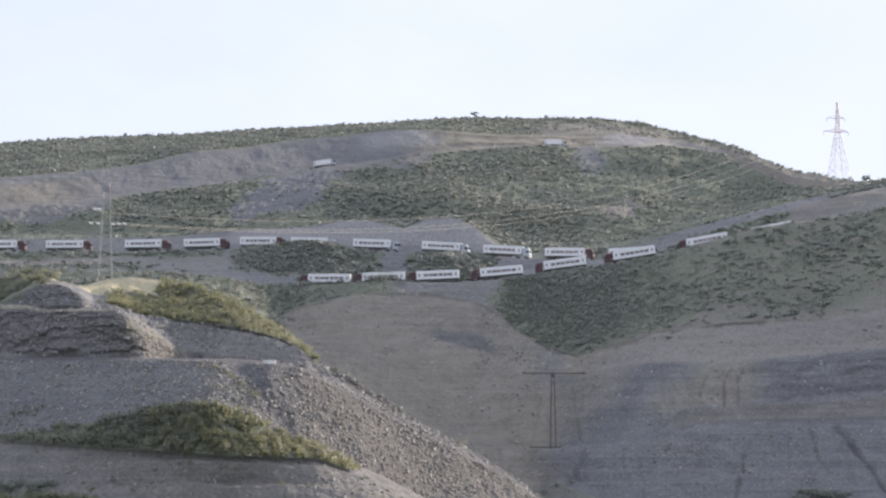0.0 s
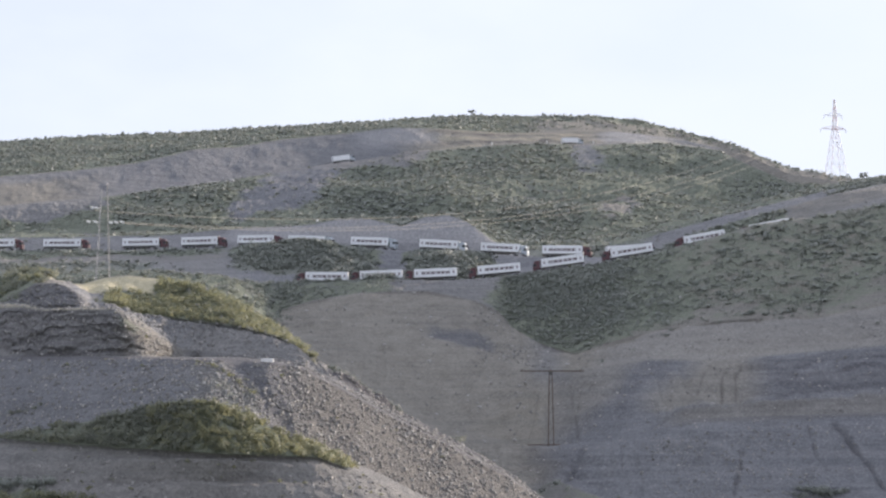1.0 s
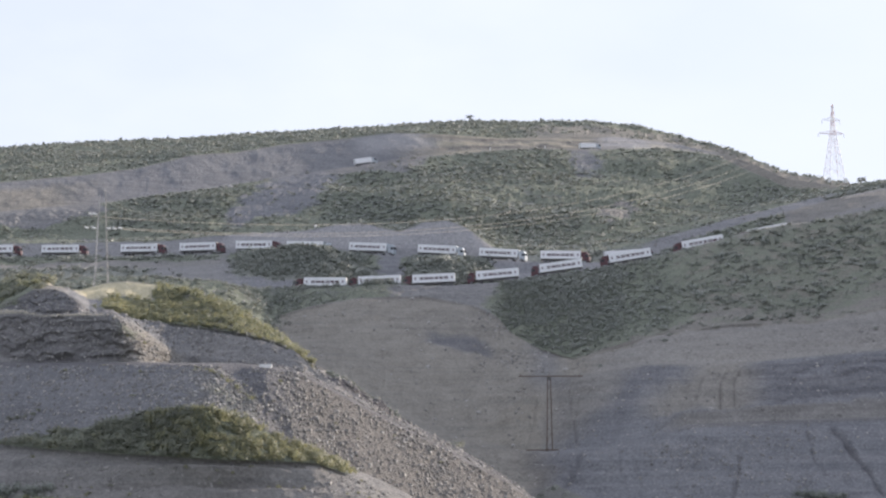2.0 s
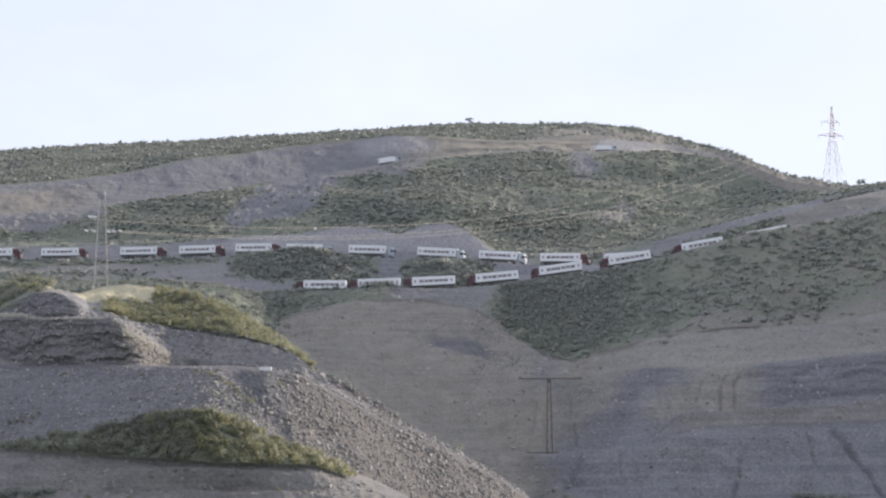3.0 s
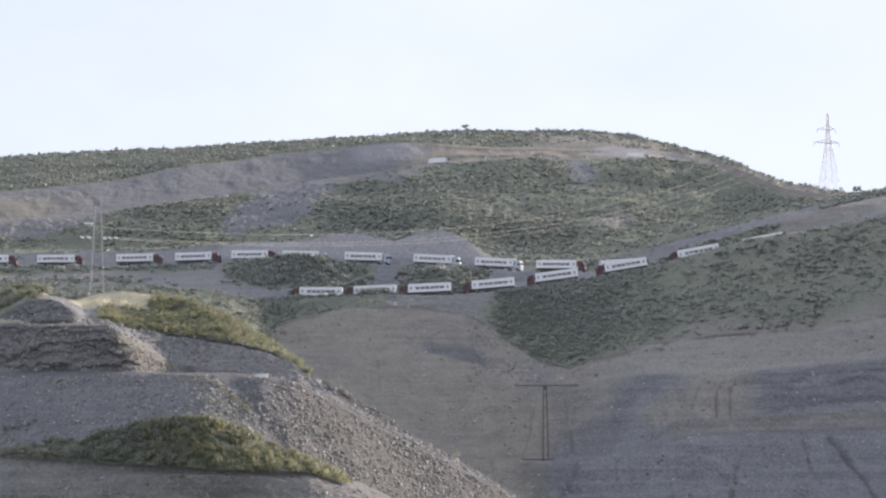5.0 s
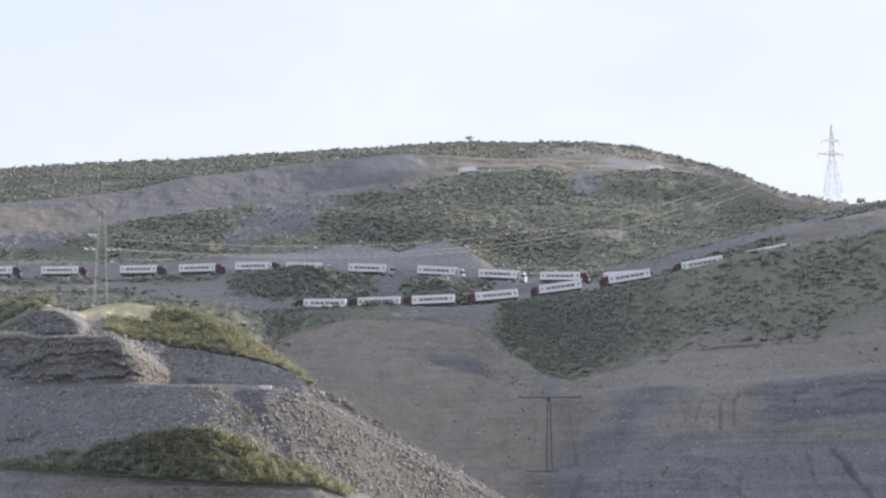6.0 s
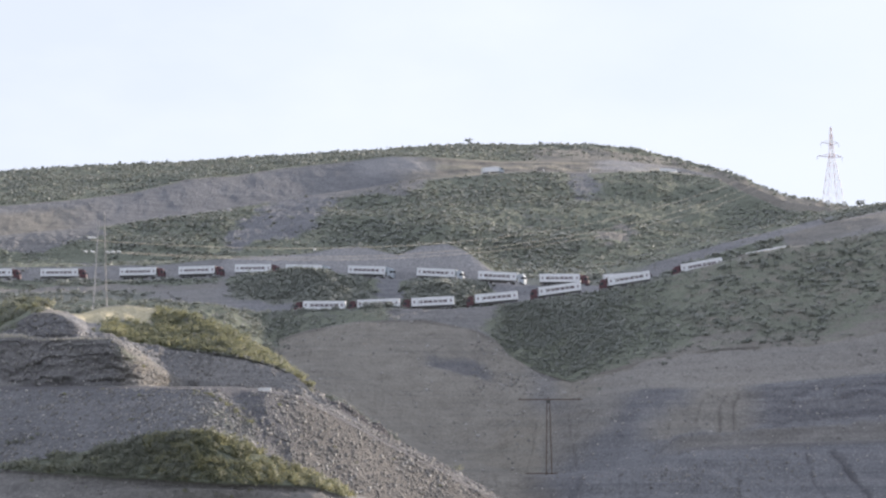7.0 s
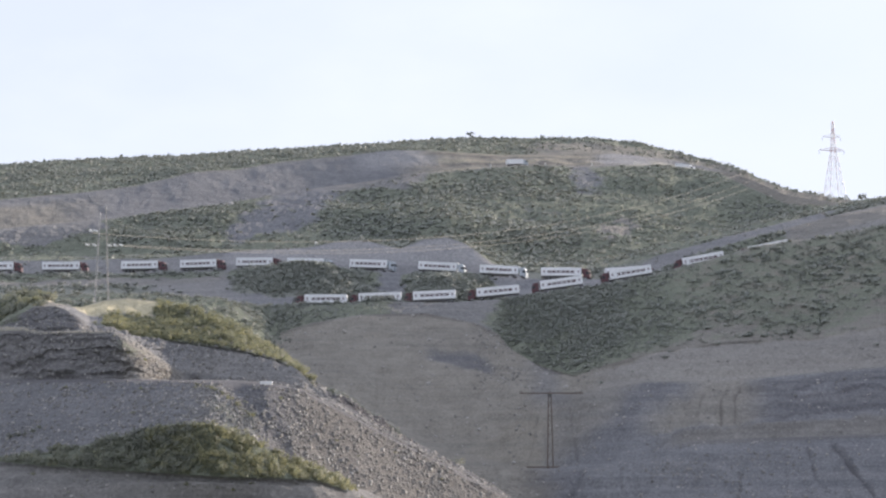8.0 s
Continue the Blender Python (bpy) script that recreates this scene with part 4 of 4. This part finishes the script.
scrub("slope_scrub", 3, ["cut_top", "low_lip"], 6000, 0.3, 1.15, 38, 0.21, LEAF_DARK, "dense green scrub on the slope below the road", tall=0.85, power=1.7)
scrub("mound_scrub", 4, ["low_road_back", "mounds", "high_road_back"], 2400, 0.5, 1.6, 28, 0.32, LEAF_DARK, "dark green bushes on the mounds between the roads", tall=0.8)
scrub("valley_scrub", 5, ["hollow", "gully", "haul_edge", "haul_back", "spoil_top"], 420, 0.4, 1.3, 34, 0.30, LEAF_DARK, "scattered bushes on the bare cut slopes")
scrub("terrace_scrub", 9, ["gully", "haul_back", "spoil_top", "cut_top", "low_lip"], 2600, 0.4, 1.4, 24, 0.32, LEAF_DARK, "green scrub on the terrace behind the knoll", u1=-62, power=0.7)
scrub("knoll_broom", 6, ["cliff_top"], 1600, 0.25, 1.4, 80, 0.14, LEAF_SUN, "sunlit yellow-green broom on the knoll", u0=-160, gaps=0.4)
# sunlit right end and shaded left end of the bank, by leaf colour
scrub("bank_sun_broom", 7, ["bank_top"], 900, 0.25, 1.3, 80, 0.14, LEAF_SUN, "yellow-green broom on the bank's right, sunlight put into its leaf colour", tall=1.3, u0=-128, gaps=0.5)
scrub("bank_shade_scrub", 14, ["bank_top"], 800, 0.3, 1.5, 80, 0.14, LEAF_OLIVE, "dull green scrub on the bank's left, shade put into its leaf colour", u1=-108, gaps=0.5)
scrub("tuft_scrub", 8, ["verge", "band_top", "bench_back"], 180, 0.15, 0.55, 36, 0.28, LEAF_SUN, "small green tufts on the shale", power=1.2)


def stones(name, seed, strips, count, lo, hi, label, **where):
    """Loose stones nobody could count, as one object."""
    rng = np.random.default_rng(seed)
    base = np.array([(x, y, z) for x in (-1, 1) for y in (-1, 1) for z in (-1, 1)], float)
    faces = np.array([(0, 1, 3, 2), (4, 6, 7, 5), (0, 4, 5, 1), (2, 3, 7, 6), (0, 2, 6, 4), (1, 5, 7, 3)])
    p = pick(rng, strips, count, channel=None, **where)
    r = lo + (hi - lo) * rng.uniform(0, 1, count) ** 4
    v = base[None] * rng.uniform(0.45, 1.0, (count, 8, 3)) * r[:, None, None] * rng.uniform(0.5, 1.1, (count, 1, 3))
    th = rng.uniform(0, 2 * math.pi, count)
    c, s = np.cos(th)[:, None], np.sin(th)[:, None]
    v = np.stack([v[..., 0] * c - v[..., 1] * s, v[..., 0] * s + v[..., 1] * c, v[..., 2]], -1) + p[:, None]
    me = bpy.data.meshes.new(name)
    me.vertices.add(8 * count)
    me.vertices.foreach_set("co", v.ravel())
    loops = (faces[None] + 8 * np.arange(count)[:, None, None]).ravel()
    me.loops.add(len(loops))
    me.loops.foreach_set("vertex_index", loops)
    me.polygons.add(6 * count)
    me.polygons.foreach_set("loop_start", np.arange(0, 24 * count, 4))
    me.update(calc_edges=True)
    me.materials.append(STONE)
    return tagged(new(name, me), label, "stones", kind="stuff")


stones("scree", 21, ["band_top"], 5000, 0.05, 0.42, "loose grey and pale stones on the scree slope", u1=-95)
stones("rubble", 25, ["band_top", "bench_back", "cliff_top"], 14000, 0.06, 0.48, "dense pale rubble on the sunlit flank", u0=-112, u1=60, gaps=0.5, patch=9.0)
stones("bank_stones", 22, ["verge", "bench_back", "shelf", "buttress"], 5000, 0.06, 0.4, "loose stones on the bank and cliff ledges", u1=60)
stones("cliff_stones", 26, ["bench_back", "buttress", "shelf"], 3500, 0.05, 0.38, "angular stones on the rock ledges", u1=-60)
stones("spoil_stones", 23, ["gully", "haul_back", "spoil_top", "haul_edge"], 5000, 0.06, 0.5, "pale stones scattered on the spoil slopes")
stones("speckle_stones", 27, ["gully"], 1500, 0.1, 0.42, "pale stones strewn below the bench", u0=92, u1=165, gaps=1.2, patch=6.0)
stones("edge_rubble", 28, ["spoil_top"], 450, 0.12, 0.6, "pale rubble below the edge of the thicket", u0=14, u1=48)
stones("road_stones", 24, ["cut_top", "low_road_back", "high_road_back", "spoil_heaps"], 1200, 0.1, 0.7, "stones beside the dirt roads")


# ---- single shrubs, boulders and trees ----
def shrub_mesh(seed, leaves, leaf, material):
    rng = np.random.default_rng(seed)
    return quad_mesh("shrub", leafy(rng, leaves, leaf), material)


def stand_shrubs(seed, strips, count, lo, hi, meshes, label, group, **where):
    rng = np.random.default_rng(seed)
    for q in pick(rng, strips, count, **where):
        r = rng.uniform(lo, hi)
        ob = new("shrub", meshes[rng.integers(len(meshes))])
        ob.matrix_basis = Matrix.Translation(Vector(q) - Vector((0, 0, 0.1 * r))) @ Matrix.Rotation(rng.uniform(0, 6.28), 4, "Z") @ Matrix.Diagonal((r, r, r * rng.uniform(0.8, 1.25), 1))
        tagged(ob, label, "shrub", group)


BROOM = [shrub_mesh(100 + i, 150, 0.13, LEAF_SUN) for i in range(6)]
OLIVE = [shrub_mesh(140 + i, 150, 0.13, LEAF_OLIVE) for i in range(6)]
SCRUB = [shrub_mesh(120 + i, 150, 0.13, LEAF_DARK) for i in range(6)]
stand_shrubs(31, ["cliff_top"], 20, 0.8, 1.4, BROOM, "rounded yellow-green broom bush on the knoll", "bushes on the knoll", u0=-150)
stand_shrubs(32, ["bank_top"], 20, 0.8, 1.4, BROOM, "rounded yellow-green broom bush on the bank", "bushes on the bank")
stand_shrubs(37, ["low_lip"], 12, 0.5, 0.9, SCRUB, "dark green bush at the road's edge", "bushes along the road", u0=104, u1=130)
stand_shrubs(36, ["verge"], 8, 0.7, 1.3, SCRUB, "dark green bush at the foot of the bank", "bushes at the bank's foot", u1=-166)


def plant(u, strip, v, r, meshes, label, group):
    """One shrub at a bearing on a strip."""
    p = ground_at(u, strip, v)
    ob = new("shrub", meshes[random.randrange(len(meshes))])
    ob.matrix_basis = Matrix.Translation(p - Vector((0, 0, 0.1 * r))) @ Matrix.Rotation(random.uniform(0, 6.28), 4, "Z") @ Matrix.Diagonal((r, r, r * random.uniform(0.9, 1.2), 1))
    tagged(ob, label, "shrub", group)


for k in range(34):
    plant(-62 + 1.4 * k + random.uniform(-1, 1), "low_lip", random.uniform(0.1, 0.9), random.uniform(0.9, 1.25) + (1.7 if 21 < k < 30 else 0.3 if k < 14 else 0), SCRUB, "dark green bush at the road's edge", "bushes along the road")
for k in range(40):
    s = k / 39
    plant(-49 + 31 * s + random.uniform(-0.5, 0.5), "cliff_top", random.uniform(0.9, 1.0), random.uniform(0.8, 1.3) * (1 - 0.45 * s), SCRUB, "dark bush along the edge of the scree", "bushes on the scree's edge")
for k in range(80):
    plant(-208 + 0.43 * k + random.uniform(-1, 1), "cliff_top", random.uniform(0.05, 0.8), random.uniform(1.1, 1.9), BROOM if k % 4 == 3 else OLIVE, "dark green bush on the rocky outcrop", "bushes on the outcrop")
for k in range(18):
    plant(-206 + 2.1 * k + random.uniform(-1, 1), "verge", random.uniform(0.3, 0.46), random.uniform(1.0, 1.6), SCRUB, "dark green bush at the foot of the bank", "bushes at the bank's foot")
for k in range(22):
    plant(-206 + 2.6 * k + random.uniform(-1, 1), "verge", random.uniform(0.06, 0.2), random.uniform(0.9, 1.5), BROOM, "yellow-green broom bush at the foot of the bank", "bushes at the bank's foot")
for k in range(16):
    p = ground_at(154 + 1.5 * k + random.uniform(-1, 1), "gully", random.uniform(0.03, 0.12))
    r = random.uniform(1.3, 1.7) * (1.3 if 4 < k < 12 else 0.85)
    ob = new("shrub", SCRUB[k % 6])
    ob.matrix_basis = Matrix.Translation(p) @ Matrix.Rotation(k, 4, "Z") @ Matrix.Diagonal((r, r, r, 1))
    tagged(ob, "dark green bush at the foot of the spoil slope", "shrub", "bushes below the spoil slope")


plant(6.6, "crest", 0.03, 1.3, OLIVE, "dark bush standing on the scree's edge", "bushes on the scree's edge")
for k in range(5):
    plant(-188 + 3.2 * k, "band_top", random.uniform(0.22, 0.34), random.uniform(0.6, 0.95), OLIVE, "small dull green bush on the grey scree", "bushes on the scree")
for k in range(14):
    plant(-106 + 1.8 * k + random.uniform(-1, 1), "band_top", 0.93 - 0.038 * k, random.uniform(0.35, 0.75), BROOM, "small yellow-green tuft on the tongue of rubble", "bushes on the scree")


def boulder_mesh(seed):
    rng = np.random.default_rng(seed)
    bm = bmesh.new()
    bmesh.ops.create_icosphere(bm, subdivisions=1, radius=1)
    for v in bm.verts:
        v.co *= rng.uniform(0.7, 1.15)
        v.co.z *= 0.75
    me = bpy.data.meshes.new("boulder")
    bm.to_mesh(me)
    bm.free()
    me.materials.append(STONE)
    return me


BOULDERS = [boulder_mesh(200 + i) for i in range(7)]
rng = np.random.default_rng(41)
for strips, count, lo, hi, u0, u1, label in ((["band_top"], 130, 0.16, 0.4, -200, 45, "pale angular boulder lying on the scree"), (["haul_back", "gully"], 70, 0.22, 0.6, 50, 200, "pale boulder on the grey spoil slope"),
                                             (["gully", "haul_back", "spoil_top"], 40, 0.4, 0.9, -60, 45, "grey boulder on the tan cut slope")):
    for q in pick(rng, strips, count, channel=None, u0=u0, u1=u1):
        r = lo + (hi - lo) * rng.uniform() ** 2
        ob = new("boulder", BOULDERS[rng.integers(7)])
        ob.matrix_basis = Matrix.Translation(Vector(q) + Vector((0, 0, 0.15 * r))) @ Matrix.Rotation(rng.uniform(0, 6.28), 4, "Z") @ Matrix.Diagonal((r, r * rng.uniform(0.7, 1.2), r, 1))
        tagged(ob, label, "boulder", "boulders")


for u, strip, v, r in ((-92.5, "dip", 0.96, 1.9), (-95.0, "dip", 0.955, 1.1), (55.5, "spoil_top", 0.35, 1.0), (44.0, "spoil_top", 0.3, 0.8)):
    ob = new("boulder", BOULDERS[1])
    ob.matrix_basis = Matrix.Translation(ground_at(u, strip, v)) @ Matrix.Diagonal((r, r, r * 0.9, 1))
    tagged(ob, "pale boulder standing out of the slope", "boulder", "boulders")


def tree(u, dist, height, spread, label, seed, material=LEAF_DARK):
    """A small lone tree: tapered trunk, limbs and an open crown of leaf sprays."""
    x = u / 1000 * dist
    t = empty("tree", pose(x, dist, height_near(x, dist) - 0.1), label, "tree")
    r = random.Random(seed)
    bm = rod(bmesh.new(), (0, 0, 0), (0.1, 0, height * 0.45), 0.045 * height, 0.03 * height)
    tips = []
    for i in range(6):
        a = i * 1.05 + r.uniform(-0.3, 0.3)
        tip = Vector((math.cos(a) * spread * r.uniform(0.22, 0.4), math.sin(a) * spread * 0.35, height * r.uniform(0.4, 0.8)))
        rod(bm, (0.1, 0, height * r.uniform(0.3, 0.45)), tip, 0.02 * height, 0.008 * height, 6)
        tips.append(tip)
    part("trunk", bm, BARK, t, "brown tapered trunk with limbs")
    g = np.random.default_rng(seed)
    q = []
    for tip in tips:
        c = leafy(g, 60, 0.24) * (spread * 0.28, spread * 0.28, height * 0.26) + np.array(tip) - (0, 0, height * 0.12)
        q.append(c)
    crown = new("crown", quad_mesh("crown", np.concatenate(q), material))
    crown.parent = t
    crown["label"] = "open dark green crown"
    return t


tree(13.9, 1206, 3.4, 3.9, "lone dark tree standing on the hilltop", 5)
tree(187.5, 962, 4.3, 3.6, "small tree beside the pylon on the ridge", 6)
tree(150.5, 1012, 2.2, 2.4, "small bushy tree on the ridge", 7)
tree(158, 1000, 1.6, 1.8, "small bushy tree on the ridge", 8)


# ---- pylons, masts and cables ----
def lattice_pylon(u, dist, height, base, label):
    """A four-legged lattice tower with two crossarms."""
    x = u / 1000 * dist
    t = empty("pylon", pose(x, dist, height_near(x, dist), 0, 0, 14), label, "pylon")
    waist, top = height * 0.62, height

    def half(z):
        return base / 2 + (0.95 - base / 2) * min(z / waist, 1) - 0.75 * max(0, (z - waist) / (top - waist))
    levels = [height * k for k in (0, 0.17, 0.32, 0.44, 0.54, 0.62, 0.70, 0.78, 0.86, 0.93, 1.0)]
    signs = ((-1, -1), (1, -1), (1, 1), (-1, 1))
    for sx, sy in signs:
        bm = bmesh.new()
        for a, b in zip(levels, levels[1:]):
            beam(bm, (sx * half(a), sy * half(a), a), (sx * half(b), sy * half(b), b), 0.12)
        leg = part("leg", bm, PYLON_PAINT, t, "faded red and white steel leg")
        part("footing", box(bmesh.new(), (sx * half(0) - 0.6, sy * half(0) - 0.6, -1.0), (sx * half(0) + 0.6, sy * half(0) + 0.6, 0.9), 0.05), LIME, leg, "white concrete footing")
    for i in range(4):
        (ax, ay), (bx, by) = signs[i], signs[(i + 1) % 4]
        bm = bmesh.new()
        for a, b in zip(levels, levels[1:]):
            beam(bm, (ax * half(a), ay * half(a), a), (bx * half(b), by * half(b), b), 0.055)
            beam(bm, (bx * half(a), by * half(a), a), (ax * half(b), ay * half(b), b), 0.055)
            beam(bm, (ax * half(b), ay * half(b), b), (bx * half(b), by * half(b), b), 0.055)
        part("bracing", bm, PYLON_PAINT, t)
    for z, reach_l, reach_r in ((height * 0.615, 6.6, 5.0), (height * 0.79, 4.9, 3.4)):
        bm = bmesh.new()
        for s, reach in ((-1, reach_l), (1, reach_r)):
            for y in (-0.7, 0.7):
                beam(bm, (0, y, z), (s * reach, 0, z + 0.2), 0.11)
                beam(bm, (0, y, z + 1.5), (s * reach, 0, z + 0.2), 0.09)
        arm = part("crossarm", bm, PYLON_PAINT, t)
        for s, reach in ((-1, reach_l), (1, reach_r)):
            bm = bmesh.new()
            for k in range(6):
                rod(bm, (s * reach, 0, z - 0.05 - 0.25 * k), (s * reach, 0, z - 0.2 - 0.25 * k), 0.2, 0.1, 8)
            part("insulator", bm, INSULATOR, arm, "white porcelain insulator string")
    return t


def pylon_paint():
    m, nt, b = tree_of("red_white_paint", 0.6, 0.1)
    tc = nt.nodes.new("ShaderNodeTexCoord")
    w = nt.nodes.new("ShaderNodeTexWave")
    w.bands_direction = "Z"
    w.inputs["Scale"].default_value, w.inputs["Distortion"].default_value = 0.075, 0
    nt.links.new(tc.outputs["Object"], w.inputs["Vector"])
    c = ramp_of(nt, w.outputs["Fac"], [(0.48, (0.50, 0.26, 0.24)), (0.52, (0.78, 0.74, 0.72))])
    c = mix_of(nt, 0.4, c, ramp_of(nt, noise_of(nt, 0.8), [(0.3, (0.30, 0.24, 0.23)), (0.7, (0.6, 0.56, 0.54))]))
    nt.links.new(c, b.inputs["Base Color"])
    return m


PYLON_PAINT = pylon_paint()
lattice_pylon(175.5, 965, 33.5, 7.4, "red and white lattice pylon standing on the ridge")


def steel_mast(u, dist, height, lean, arms, paint, label):
    """A slim lattice mast with short arms and white insulators; arms: height, reach to the left and to the right, and where the insulators hang."""
    x = u / 1000 * dist
    t = empty("power_mast", pose(x, dist, height_near(x, dist) - 0.2, 0, lean, 0), label, "power mast", "masts behind the knoll")
    w0, w1 = 0.5, 0.2
    for sx, sy in ((-1, -1), (1, -1), (1, 1), (-1, 1)):
        part("leg", beam(bmesh.new(), (sx * w0 / 2, sy * w0 / 2, 0), (sx * w1 / 2, sy * w1 / 2, height), 0.06), paint, t)
    bm, n = bmesh.new(), 16
    for i in range(n):
        a, b = height * i / n, height * (i + 1) / n
        ra, rb = (w0 + (w1 - w0) * i / n) / 2, (w0 + (w1 - w0) * (i + 1) / n) / 2
        s = 1 if i % 2 else -1
        for y in (-1, 1):
            beam(bm, (s * ra, y * ra, a), (-s * rb, y * rb, b), 0.08)
            beam(bm, (y * ra, s * ra, a), (y * rb, -s * rb, b), 0.08)
    part("bracing", bm, paint, t)
    for z, left, right, strings in arms:
        bm = bmesh.new()
        beam(bm, (-left, 0, z), (right, 0, z), 0.07)
        beam(bm, (-left, 0, z), (0, 0, z + 0.9), 0.05)
        beam(bm, (right, 0, z), (0, 0, z + 0.9), 0.05)
        arm = part("crossarm", bm, paint, t)
        for px in strings:
            bm = bmesh.new()
            for k in range(5):
                rod(bm, (px - 0.5 + 0.2 * k, 0, z + 0.1 - 0.05 * k), (px - 0.34 + 0.2 * k, 0, z + 0.06 - 0.05 * k), 0.34, 0.2, 10)
            part("insulator", bm, INSULATOR, arm, "white porcelain insulator string")
    part("tip", rod(bmesh.new(), (0, 0, height - 0.1), (0, 0, height + 0.5), 0.16, 0.08, 8), GALV, t, "grey cap on the mast")
    return t


Z_MAST_A = 84.3 - height_near(-87.3, 576)
Z_MAST_B = 86.3 - height_near(-83.6, 576)
steel_mast(-153.0, 576, Z_MAST_A, 2.6, [(Z_MAST_A - 4.2, 2.2, 0.3, (-2.0, -0.9)), (Z_MAST_A - 7.8, 3.0, 0.3, (-2.8, -1.0))], GALV, "grey slim lattice mast with white insulators")
steel_mast(-145.2, 576, Z_MAST_B, -2.3, [(Z_MAST_B - 9.9, 0.2, 3.8, (0.7, 2.1, 3.6))], CONCRETE, "pale slim mast with white insulators on one arm")


def a_frame_pole(u, dist, height, label):
    """A slender two-legged pole with a long crossarm and a bar added for the ledge at its foot."""
    x = u / 1000 * dist
    z0 = height_near(x, dist)
    t = empty("power_pole", pose(x, dist, z0), label, "power pole")
    for s in (-1, 1):
        part("leg", rod(bmesh.new(), (s * 0.75, 0, -1.0), (s * 0.36, 0, height - 0.6), 0.17, 0.14), TIMBER, t)
    bm = bmesh.new()
    for k in range(7):
        a, b = height * k / 7.6, height * (k + 1) / 7.6
        ra, rb = 0.72 - 0.05 * k, 0.72 - 0.05 * (k + 1)
        beam(bm, (-ra, 0, a), (rb, 0, b), 0.07)
    part("bracing", bm, TIMBER, t)
    arm = part("crossarm", box(bmesh.new(), (-8.0, -0.14, height - 0.25), (8.8, 0.14, height + 0.05), 0.04), TIMBER, t, "long dark crossarm")
    part("cap", box(bmesh.new(), (-0.55, -0.25, height - 1.1), (0.55, 0.25, height - 0.25), 0.05), CHASSIS, t)
    for px in (-7.4, 0.0, 7.9):
        part("insulator", rod(bmesh.new(), (px, 0, height + 0.05), (px, 0, height + 0.5), 0.12, 0.07, 8), RUST, arm)
    # added bar in place of the haul road's ledge line
    part("ledge_bar", box(bmesh.new(), (-6.2, -0.2, 0.1), (9.6, 0.2, 0.42), 0.04), TIMBER, t, "dark bar added for the ledge line across the pole's foot")
    return t


a_frame_pole(48.2, 596, 19.6, "dark two-legged power pole with a long crossarm")


def cable(a, b, sag, radius, label):
    """A hanging cable between two places given by bearing, distance and height."""
    cu = bpy.data.curves.new("power_line", "CURVE")
    cu.dimensions, cu.bevel_depth, cu.bevel_resolution = "3D", radius, 1
    sp = cu.splines.new("POLY")
    n = 40
    sp.points.add(n)
    pa, pb = (Vector((u / 1000 * d, d, h)) for u, d, h in (a, b))
    for i in range(n + 1):
        s = i / n
        p = pa.lerp(pb, s) - Vector((0, 0, 4 * sag * s * (1 - s)))
        sp.points[i].co = (*p, 1)
    cu.materials.append(CABLE)
    return tagged(new("power_line", cu), label, "power line", "power lines")


# the span from the masts up over the right-hand ridge
cable((-139.5, 576, 76.0), (143.2, 1025, 163.0), 12.2, 0.042, "pale hanging power cable")
cable((-142.5, 576, 76.4), (141.0, 1025, 165.2), 12.2, 0.042, "pale hanging power cable")
cable((-153.5, 576, 79.4), (135.0, 1042, 170.6), 12.8, 0.042, "pale hanging power cable")


# ---- small things ----
def concrete_block(u, strip, v, size, label):
    p = ground_at(u, strip, v)
    bm = box(bmesh.new(), (-size[0] / 2, -size[1] / 2, -0.05), (size[0] / 2, size[1] / 2, size[2]), 0.05)
    me = bpy.data.meshes.new("concrete_block")
    bm.to_mesh(me)
    bm.free()
    me.materials.append(LIME)
    ob = new("concrete_block", me)
    ob.matrix_basis = pose(p.x, p.y, p.z, 0, 0, -6)
    return tagged(ob, label, "block")


concrete_block(-76.2, "scree_top", 0.4, (2.3, 0.5, 0.62), "long white concrete block on the gravel bench")
concrete_block(-54.5, "spoil_heaps", 0.05, (0.8, 0.8, 1.5), "small pale block on the spoil heap")


def marker_post(u, label):
    m = road_pose("hill_road_berm", "hill_road_edge", u, 1)
    ob = part("marker_post", rod(bmesh.new(), (0, 0, -0.4), (0, 0, 1.7), 0.24, 0.2, 8), LIME)
    ob.matrix_basis = Matrix.Translation(m.translation)
    return tagged(ob, label, "post", "posts along the hill road")


for u in (23.0, 47.3, 68.0, 87.0):
    marker_post(u, "short white marker post beside the dirt road")

# seconds and bearing of the trucks on the hill road
TRUCK_A_AT = [(0.0, -52.3), (1.0, -42.8), (1.5, -37.6), (3.0, -21.4), (3.5, -16.1), (4.5, -3.8), (6.0, 14.4), (6.5, 19.7), (7.0, 24.7), (8.0, 34.8)]
TRUCK_B_AT = [(0.0, 50.1), (1.0, 58.6), (1.5, 63.2), (3.0, 74.5), (3.5, 77.7), (4.5, 86.1), (6.0, 97.4), (6.5, 100.2), (7.0, 103.4), (8.0, 109.3)]


# ---- what moves ----
def motions():
    """Both box trucks climb the dirt road over the hill."""
    for thing, places in ((TRUCK_A, TRUCK_A_AT), (TRUCK_B, TRUCK_B_AT)):
        walk(thing, [(t, road_pose("hill_road_edge", "hill_road_back", u, 1)) for t, u in places])


motions()
